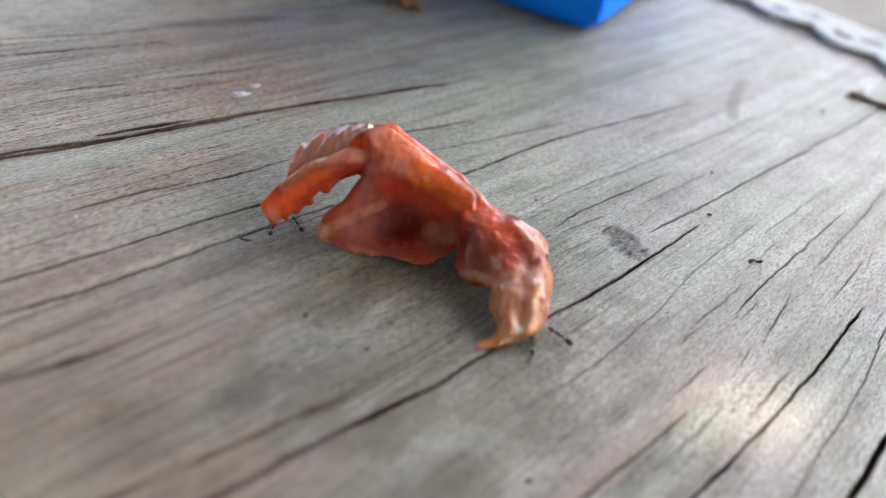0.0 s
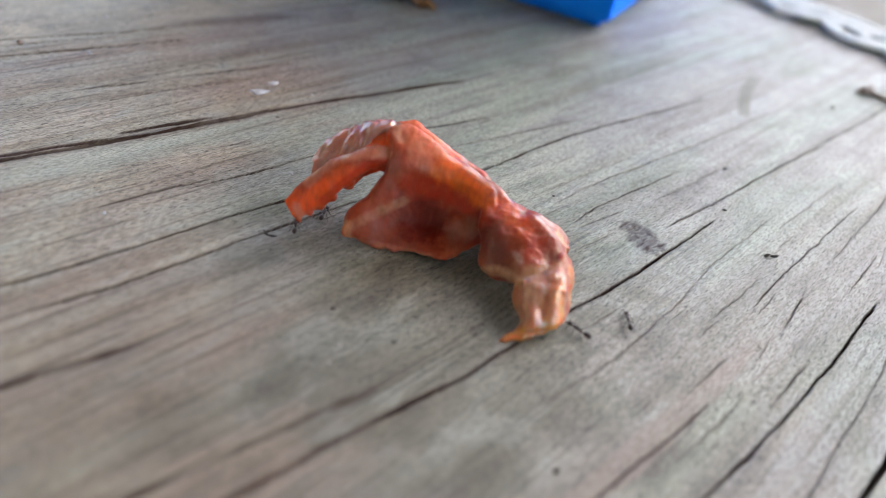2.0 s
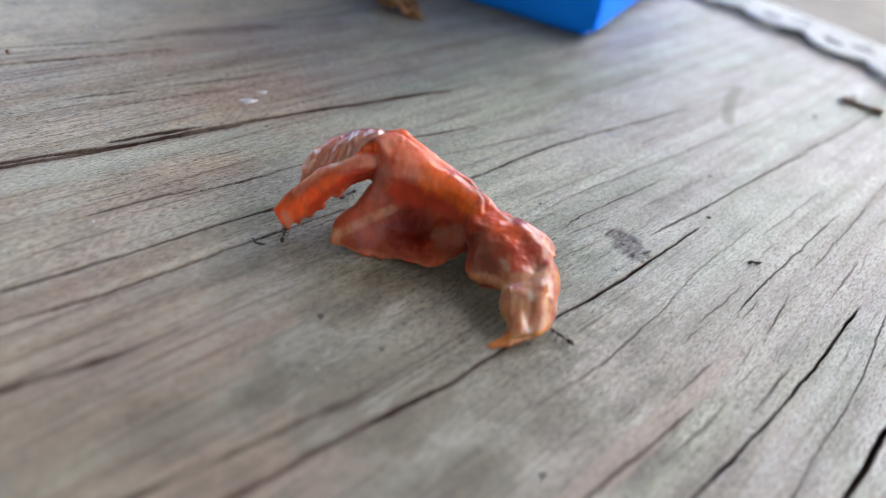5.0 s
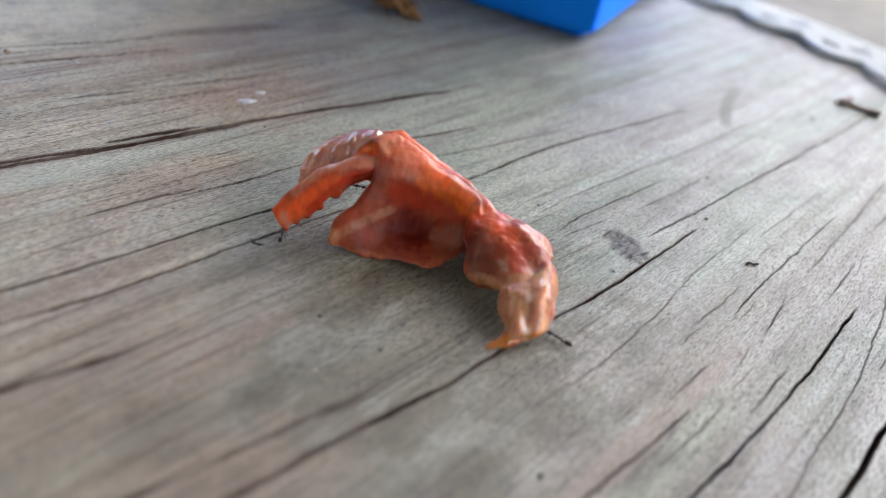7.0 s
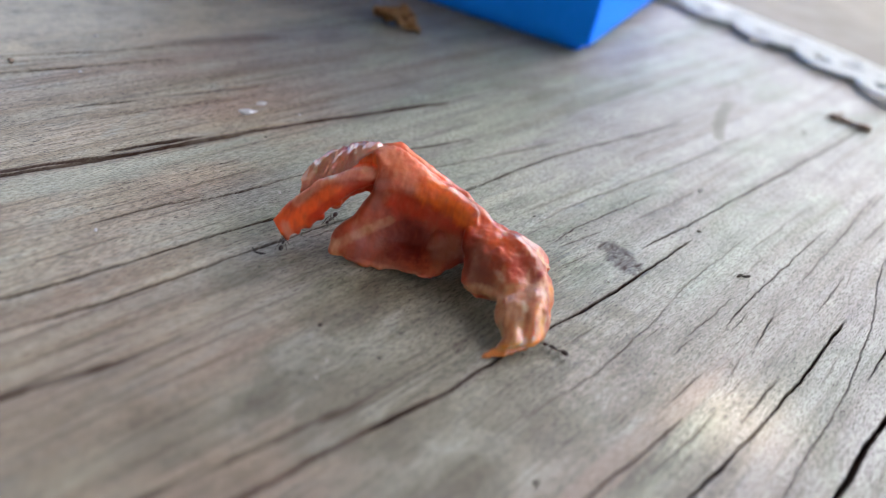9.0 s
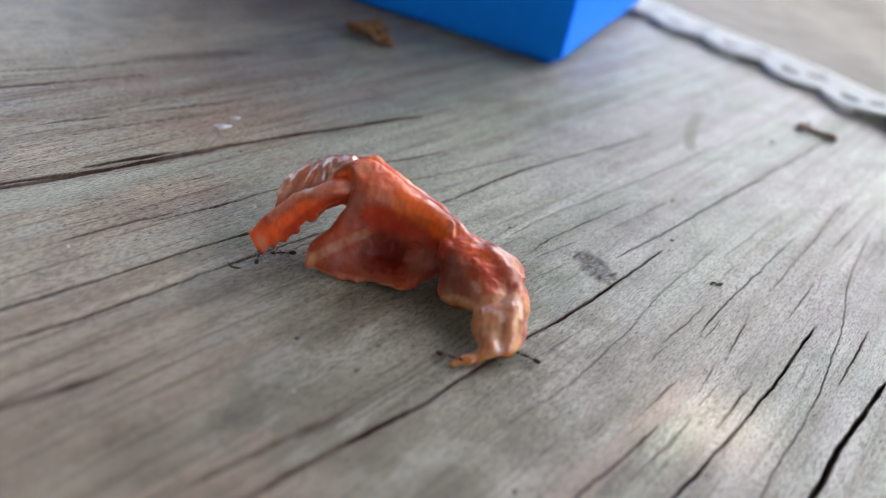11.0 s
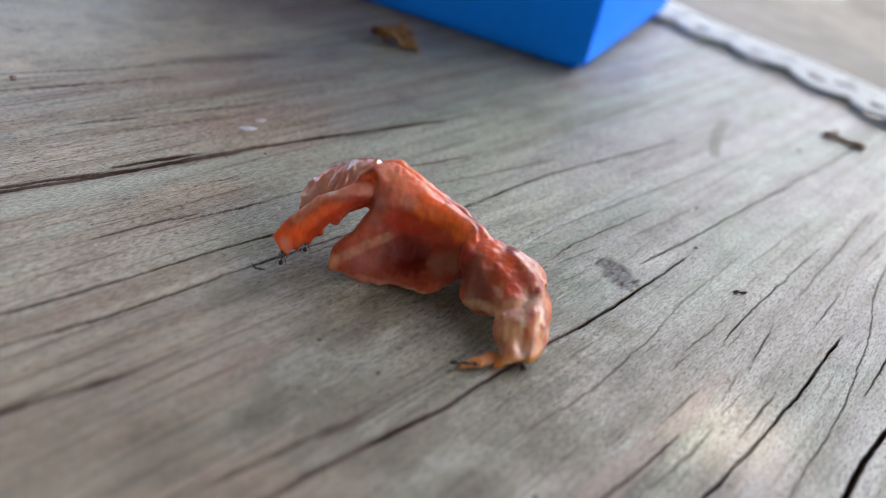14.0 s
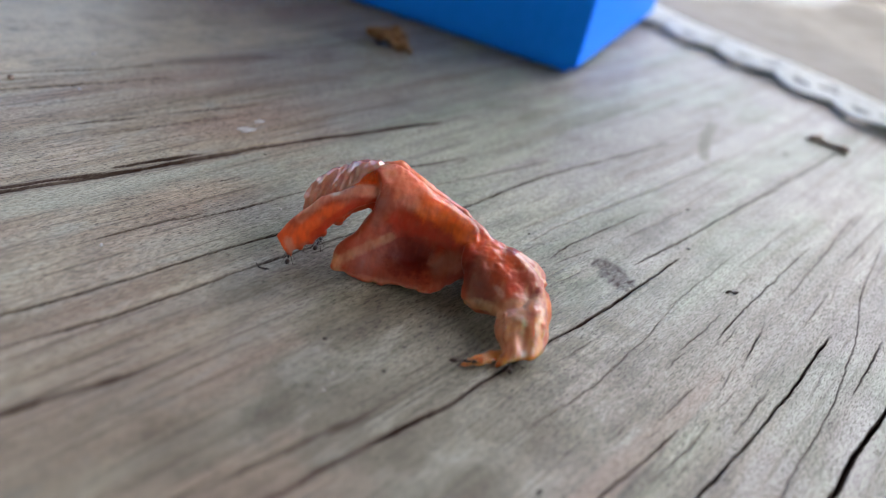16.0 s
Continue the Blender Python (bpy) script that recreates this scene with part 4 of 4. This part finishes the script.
    tube(bm, mm(*[(x, y, z - 1.6) for (x, y, z), *_ in lobe]), [0.0012, 0.0014, 0.0015, 0.0015, 0.0014, 0.0010], 12)
    tube(bm, mm((-0.8, 97.6, 12.6), (-3.2, 96.6, 11.6), (-5.6, 95.8, 11.1), (-8.6, 95.0, 10.0)), [0.0005, 0.0008, 0.0008, 0.0005], 12)     # the rolled lip of the strip
    tube(bm, mm((-2.0, 97.8, 14.4), (-1.3, 95.3, 13.0), (-0.2, 94.1, 10.9), (1.3, 94.6, 8.2)), [0.0006, 0.0010, 0.0009, 0.0004], 12)      # the fold below the peak
    tube(bm, mm((10.4, 95.9, 8.8), (12.2, 94.6, 8.3), (14.0, 93.2, 7.6), (16.0, 91.6, 6.9)), [0.0008, 0.0016, 0.0017, 0.0012], 14)            # the neck between hump and lobe
    tube(bm, mm((12.5, 91.2, 7.4), (12.9, 88.6, 5.6), (13.0, 87.0, 3.8)), [0.0011, 0.0016, 0.0007], 12)     # and its web below
    tube(bm, mm((16.9, 91.0, 7.9), (17.3, 89.3, 7.9), (17.6, 88.5, 7.6), (18.6, 87.9, 7.4)), [0.0002, 0.0004, 0.0004, 0.0002], 10)
    tube(bm, mm((12.3, 84.5, 1.8), (14.2, 83.1, 1.9), (16.4, 82.0, 2.4)), [0.0005, 0.0007, 0.0005], 10)
    tube(bm, mm((18.6, 80.8, 3.9), (20.6, 81.6, 4.7), (22.8, 84.2, 5.3), (23.6, 86.0, 5.2)), [0.0003, 0.0005, 0.0005, 0.0003], 10)
    for x in (17.3, 18.6, 19.9, 21.2, 22.4):
        y0 = 76.2 + 0.3 * (x - 17)
        tube(bm, mm((x - 0.2, y0 + 3.0, 4.6), (x, y0, 3.5 + 0.1 * (x - 17)), (x + 0.1, y0 - 2.4, 1.5)), [0.0003, 0.0006, 0.0003], 8)
    for x, y, z, a, b, c in ((8.9, 91.7, 3.4, 2.3, 1.5, 2.2), (13.4, 89.4, 6.0, 1.6, 1.8, 1.7), (19.6, 85.0, 4.6, 2.2, 1.9, 1.2), (16.6, 87.4, 6.6, 1.5, 1.5, 1.0)):
        blob(bm, (x / 1000, y / 1000, z / 1000), (a / 1000, b / 1000, c / 1000), 2, 0.2, subdivisions=3)
    for x, y, z, r in ((-12.4, 92.3, 2.0, 0.5), (-10.9, 92.6, 3.2, 0.5), (-9.4, 93.2, 4.6, 0.6), (-7.2, 94.0, 7.0, 0.5)):
        blob(bm, (x / 1000, y / 1000, z / 1000), (r / 1000, 0.0008, 0.0014 * r), subdivisions=2)
    tube(bm, mm((-8.0, 93.9, 7.0), (-7.6, 94.4, 6.2), (-7.0, 94.8, 5.6)), [0.0008, 0.0007, 0.0003])
    tube(bm, mm((-14.0, 91.7, 2.2), (-13.8, 91.6, 1.0), (-13.6, 91.6, 0.5)), [0.0007, 0.0005, 0.0002])
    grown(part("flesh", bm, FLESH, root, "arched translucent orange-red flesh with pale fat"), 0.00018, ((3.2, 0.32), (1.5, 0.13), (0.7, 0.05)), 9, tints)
    bm = bmesh.new()
    back = []
    for k, ((x0, y0, z0), (x, y, z)) in enumerate(crest):
        sink = (0, 0, 0, 0, 0, 0.5, 1.3)[k]              # it runs out into the flesh of the hump
        z0, z = z0 - sink, z - sink
        fall = smooth_step((x + 4.5) / 5.0)              # only the thick part reaches down to the wood
        back.append([(x0, y0, z0 - 0.3), ((x0 + x) / 2, (y0 + y) / 2, (z0 + z) / 2 + 0.15), (x, y - 0.3, z - 0.5), (x + 0.3, y + 1.6 + 1.8 * fall, z - 1.6 - fall * (0.4 * z - 1.6)), (x + 0.5, y + 2.4 + 3.2 * fall, z - 3.0 - fall * (z - 3.8))])
    slice_of(bm, back, 1.2, 110, 44, ragged=0.0, wrinkle=0.30)
    grown(part("skin", bm, SKIN, root, "pale wet wrinkled skin on the far side"), 0.00018, ((1.2, 0.15), (0.5, 0.06)), 2, base=(0.52, 0.185, 0.12))
    bm = bmesh.new()
    flap = [[(22.4, 76.2, 0.9), (22.0, 75.2, 0.9), (21.6, 74.4, 0.6)], [(20.0, 75.2, 0.9), (19.4, 73.8, 0.8), (19.0, 72.8, 0.5)], [(17.4, 73.6, 0.7), (17.0, 72.7, 0.6), (16.6, 71.9, 0.4)], [(15.2, 72.4, 0.5), (14.7, 71.9, 0.4), (14.3, 71.5, 0.3)]]
    slice_of(bm, [[(x, y, z + 0.2 - 0.1 * k) for x, y, z in c] for k, c in enumerate(flap)], 0.9, 40, 14, rim=6.0)
    foot = part("tail_flap", bm, FLESH, root, "thin orange tail end")
    grown(foot, 0.00020, ((2.0, 0.2), (0.8, 0.12)), base=(0.66, 0.22, 0.06))
    return root, foot


meat_scrap, tail_flap = meat()

# ---------------------------------------------------------------- ants
def ant():
    """A slender ant 4 mm long that faces +y, its feet at z = 0."""
    root = tagged(new("ant"), "small dark brown ant on the planks", "ant", "ants round the meat")
    k = 0.0012
    for name, c, s in (("abdomen", (0, -1.30, 0.62), (0.31, 0.52, 0.31)), ("waist", (0, -0.66, 0.55), (0.08, 0.20, 0.10)), ("thorax", (0, 0.10, 0.62), (0.16, 0.66, 0.17)), ("head", (0, 1.06, 0.62), (0.26, 0.34, 0.22))):
        bm = bmesh.new()
        blob(bm, [x * k for x in c], [x * k for x in s], 1, 0.08)
        head = part(name, bm, ANT, root)
    for side in (-1, 1):
        for y, reach, fore in ((0.42, 0.65, 0.80), (0.14, 0.80, 0.05), (-0.14, 0.72, -0.95)):
            bm = bmesh.new()
            pts = [(0.14 * side, y, 0.55), (side * 0.45 * reach, y + 0.4 * fore, 0.85), (side * 0.8 * reach, y + 0.75 * fore, 0.35), (side * 1.0 * reach, y + fore, 0.03)]
            tube(bm, [Vector(p) * k for p in pts], [0.045 * k, 0.038 * k, 0.028 * k, 0.018 * k], 6)
            part("leg", bm, ANT, root)
        bm = bmesh.new()
        tube(bm, [Vector(p) * k for p in ((0.12 * side, 1.2, 0.66), (0.42 * side, 1.55, 0.9), (0.40 * side, 2.0, 0.55))], [0.028 * k, 0.024 * k, 0.018 * k], 6)
        part("antenna", bm, ANT, head)
        bm = bmesh.new()
        tube(bm, [Vector(p) * k for p in ((0.10 * side, 1.32, 0.56), (0.16 * side, 1.48, 0.52), (0.03 * side, 1.60, 0.50))], [0.05 * k, 0.04 * k, 0.015 * k], 6)
        part("mandible", bm, ANT, head)
    return root


ant_walker = ant()
ant_tail = copy_thing(ant_walker, pose(0, 0, 0))
ant_foot = copy_thing(ant_walker, pose(0, 0, 0))
ant_tip = copy_thing(ant_walker, pose(0, 0, 0))
ant_under = copy_thing(ant_walker, pose(0, 0, 0))
ant_tail["label"] = "small dark brown ant biting the tail of the meat"
ant_foot["label"] = "small dark brown ant tugging at the thin tail end"
ant_tip["label"] = "small dark brown ant below the hanging tip of meat"
ant_under["label"] = "small dark brown ant roaming beneath the arched meat"

# ---------------------------------------------------------------- litter on the planks
def litter(name, label, category, material, place, size, turn=0.0, seed=0, rough=0.5, subdivisions=2):
    bm = bmesh.new()
    blob(bm, (0, 0, size[2] * 0.6), size, seed, rough, subdivisions=subdivisions)
    ob = tagged(part(name, bm, material), label, category)
    ob.matrix_world = pose(place[0], place[1], 0.0, 0, 0, turn)
    return ob


litter("crumb", "white crumb stuck to the plank", "crumb", CRUMB, (-0.0278, 0.1342), (0.0015, 0.0012, 0.00012), 20, 3, 0.9)
litter("crumb", "white crumb stuck to the plank", "crumb", CRUMB, (-0.0260, 0.1392), (0.0010, 0.0007, 0.00012), 40, 5, 0.9)
litter("crumb", "tiny white crumb on the plank", "crumb", CRUMB, (-0.0397, 0.0878), (0.00022, 0.0003, 0.0002), 0, 6)
litter("crumb", "tiny white crumb on the plank", "crumb", CRUMB, (-0.0171, 0.1056), (0.00025, 0.0002, 0.0002), 0, 7)
litter("pebble", "tiny tan pebble on the plank", "pebble", BARK, (-0.0735, 0.1396), (0.0006, 0.0005, 0.0005), 0, 8)
litter("dirt_speck", "small dark speck of dirt on the plank", "dirt", DIRT, (-0.0068, 0.0738), (0.00035, 0.0003, 0.00012), 0, 9)
litter("dirt_speck", "small dark speck of dirt on the plank", "dirt", DIRT, (0.0012, 0.0689), (0.0003, 0.00025, 0.0001), 0, 10)
litter("dirt_speck", "small dark speck of dirt on the plank", "dirt", DIRT, (0.0194, 0.0520), (0.00035, 0.0003, 0.00012), 0, 11)
litter("dirt_speck", "small dark speck of dirt on the plank", "dirt", DIRT, (0.0579, 0.1147), (0.0004, 0.00025, 0.00015), 0, 12)
for k, (x, y, r) in enumerate(((-18.2, 136.8, 0.30), (-60.9, 139.9, 0.40), (-65.0, 159.8, 0.5), (-6.0, 64.0, 0.16), (-5.2, 67.2, 0.12), (36.2, 93.6, 0.22))):
    litter("crumb", "tiny white crumb on the plank", "crumb", CRUMB, (x * 0.001, y * 0.001), (r * 0.001, r * 0.0007, 0.00015), 30 * k, 20 + k)
for k, (x, y, r) in enumerate(((-22.7, 124.8, 0.28), (26.2, 110.8, 0.26), (63.4, 131.8, 0.45), (105.6, 176.3, 0.8), (20.1, 73.3, 0.28))):
    litter("dirt_speck", "small dark speck of dirt on the plank", "dirt", DIRT, (x * 0.001, y * 0.001), (r * 0.001, r * 0.0007, 0.00014), 25 * k, 40 + k)
bm = bmesh.new()
for x, y, a, b in ((0.0, 0.0, 0.0007, 0.00016), (-0.0009, 0.0004, 0.0005, 0.00010), (0.0005, 0.0001, 0.0003, 0.00026), (-0.0015, 0.0, 0.0004, 0.00008)):
    blob(bm, (x, y, 0.0002), (a, b, 0.00022), 4, 0.9)
chip = tagged(part("wood_chip", bm, DIRT), "dark splintered wood chip lying on the plank", "chip")
chip.matrix_world = pose(0.0620, 0.1012, 0.0, 0, 0, 12)


def twig(name, label, points, radius, material=BARK):
    bm = bmesh.new()
    n = len(points)
    tube(bm, points, [radius * (0.6 + 0.5 * noise.noise(Vector((i * 1.3, 2, 1)))) if 0 < i < n - 1 else radius * 0.35 for i in range(n)], 8)
    return tagged(part(name, bm, material), label, "twig")


def crooked_twig():
    bm = bmesh.new()
    tube(bm, mm((118.4, 189.6, 0.9), (120.0, 190.6, 1.5), (121.8, 190.4, 1.4), (123.6, 189.0, 1.0), (125.0, 187.0, 1.2), (127.0, 185.6, 1.4), (128.6, 185.6, 1.0)), [0.0003, 0.0008, 0.0009, 0.0005, 0.0005, 0.0010, 0.0004], 8)
    for x, y, z, r in ((119.2, 190.2, 0.9, 0.9), (120.6, 189.6, 1.1, 0.7), (121.8, 191.4, 1.4, 0.8), (126.0, 186.4, 1.2, 1.0), (127.6, 185.0, 1.3, 1.0), (124.2, 189.4, 0.8, 0.6)):
        blob(bm, (x * 0.001, y * 0.001, z * 0.001), (r * 0.0010, r * 0.0008, r * 0.0007), x, 0.9, subdivisions=2)
    tube(bm, mm((122.0, 191.0, 1.4), (123.0, 192.4, 2.0), (124.4, 192.8, 1.8)), [0.0005, 0.0004, 0.0002], 6)
    for v in bm.verts:
        v.co += 0.0005 * noise.noise_vector(v.co * 700)
        v.co.z = max(v.co.z - 0.0004, 0.0)
    return tagged(part("twig", bm, BARK), "short dark brown crooked twig on the plank", "twig")


crooked_twig()
twig("twig", "tiny curved bit of stalk beside a split", [(-0.0182, 0.0884, 0.0005), (-0.0176, 0.0874, 0.0005), (-0.0168, 0.0871, 0.0006), (-0.0162, 0.0875, 0.0004)], 0.00024, DIRT)


def dry_leaf():
    verts, faces = [], []
    n, m = 22, 12
    for i in range(n + 1):
        for j in range(m + 1):
            a, b = i / n, j / m * 2 - 1
            wide = 0.0036 * math.sin(math.pi * a) ** 0.7 * (1 + 0.25 * math.sin(9 * a + 3 * b))
            x, y = 0.014 * (a - 0.5), wide * b
            z = 0.0006 + 0.0028 * abs(b) ** 1.5 * math.sin(math.pi * a) + 0.0030 * noise.noise(Vector((a * 5, b * 3, 1))) + 0.0010 * noise.noise(Vector((a * 14, b * 7, 4))) + 0.002 * (1 - a)
            verts.append((x, y, max(z, 0.0003)))
    for i in range(n):
        for j in range(m):
            a = i * (m + 1) + j
            faces.append((a, a + m + 1, a + m + 2, a + 1))
    ob = new("dry_leaf", mesh_of("dry_leaf", verts, faces, LEAF))
    so = ob.modifiers.new("thick", "SOLIDIFY")
    so.thickness = 0.0004
    ob.matrix_world = pose(-0.0015, 0.2035, 0.0002, 0, 0, -20)
    return tagged(ob, "small curled brown dry leaf on the plank", "leaf")


dry_leaf()


# ---------------------------------------------------------------- what moves
def motions():
    mm = 0.001

    def steps(rows, z=0.0):
        """Rows of seconds, x, y in mm and heading in degrees."""
        return [(t, pose(x * mm, y * mm, z * mm, 0, 0, h)) for t, x, y, h in rows]

    walk(ant_walker, steps([(0.0, 21.7, 73.0, -5), (0.5, 22.0, 72.8, -5), (1.0, 22.2, 72.5, 0), (1.2, 21.7, 72.1, 0), (1.4, 22.1, 70.8, -45), (1.6, 26.5, 70.3, -85), (1.8, 30.8, 73.4, -40), (2.0, 32.5, 78.6, 0),
                            (2.2, 32.1, 84.7, 50), (2.4, 31.8, 84.4, 50), (2.6, 33.5, 82.3, -25), (2.8, 38.3, 80.5, -95), (3.0, 45.4, 83.0, -55), (3.2, 46.7, 81.1, -115), (3.4, 45.5, 74.5, -170), (3.6, 41.4, 73.2, -255),
                            (3.8, 39.0, 71.6, -220), (4.0, 40.6, 67.3, -180), (4.2, 41.2, 63.7, -150), (4.6, 48.0, 56.0, -140), (5.2, 66.0, 40.0, -130), (6.3, 90.0, 18.0, -130), (16.0, 92.0, 16.0, -130)]))
    walk(ant_tail, steps([(0.0, 25.5, 75.4, 45), (6.5, 24.4, 74.9, 50), (9.0, 24.4, 74.7, 62), (11.3, 23.7, 74.9, 60), (12.0, 22.7, 75.0, 60), (12.5, 20.6, 75.2, 45), (13.0, 20.2, 74.8, 35), (13.5, 20.0, 74.6, 30),
                          (14.0, 19.6, 74.4, 25), (15.0, 18.9, 73.7, 10), (16.0, 18.0, 73.0, 0)]))
    walk(ant_foot, steps([(0.0, 2.0, 97.0, -60), (4.2, 4.0, 96.5, -70), (6.3, 5.0, 96.0, -100), (9.2, 6.0, 95.0, -120), (9.9, 11.0, 84.0, -170), (10.5, 12.5, 77.0, -150), (11.3, 13.6, 71.9, -90), (12.0, 13.6, 71.8, -85), (13.0, 12.8, 71.3, -80), (14.0, 12.4, 72.3, -85), (16.0, 11.9, 72.3, -85)]))
    walk(ant_tip, steps([(0.0, -14.0, 91.0, 0), (4.0, -14.1, 90.2, 2), (9.0, -14.2, 90.6, -3), (14.5, -14.3, 91.0, 2), (16.0, -13.9, 91.2, 0)]))
    walk(ant_under, steps([(0.0, -10.8, 92.8, 30), (0.5, -11.2, 92.2, 20), (1.0, -11.5, 93.1, -10), (1.5, -10.4, 92.1, 10), (2.0, -10.5, 94.8, -10), (2.5, -9.6, 94.6, -40), (3.0, -8.5, 96.1, -10), (3.5, -8.6, 97.1, 10), (4.0, -8.5, 98.4, 0),
                           (5.2, -5.5, 105.0, -40), (6.5, -4.3, 107.8, -70), (7.0, -4.9, 107.2, -95), (7.5, -6.2, 105.5, -120), (8.0, -5.4, 105.6, -110), (8.5, -6.8, 102.5, -160), (9.0, -8.1, 99.0, -200), (9.2, -8.7, 98.8, -230),
                           (10.2, -11.5, 95.0, -250), (11.5, -10.8, 91.8, -270), (12.0, -10.7, 92.0, -300), (12.5, -10.2, 92.8, -320), (13.0, -10.5, 93.9, -340), (13.5, -11.3, 95.0, -360), (14.5, -11.5, 95.4, -350), (15.0, -11.3, 95.3, -350), (15.5, -10.3, 95.8, -370), (16.0, -10.0, 96.1, -370)]))
    # the added twig clears and covers the gap, so the sun patch comes and goes
    over = spot + Vector((0.013, 0.010, 0.016))
    walk(roof_twig, [(t, pose(over.x + x * mm, over.y - 26 * mm, over.z, 0, 0, x * 0.1)) for t, x in (
        (0.0, 52), (0.4, 50), (0.9, 53), (1.15, 48), (1.6, 4), (2.4, -3), (4.0, 2), (6.5, -3), (8.2, 2), (8.5, 6), (8.9, 33), (9.2, 34), (11.3, 34), (11.8, 40), (12.1, 41), (12.6, 36), (13.6, 36), (14.1, 33), (14.4, 34), (14.7, 4), (15.2, -2), (16.0, 1))])
    walk(tail_flap, [(t, pose(x * mm, y * mm, 0)) for t, x, y in ((0.0, 0, 0), (9.2, 0, 0), (11.3, -1.6, 0.2), (12.0, -1.8, 0.2), (13.0, -2.4, 0.3), (16.0, -3.0, 0.4))])


motions()
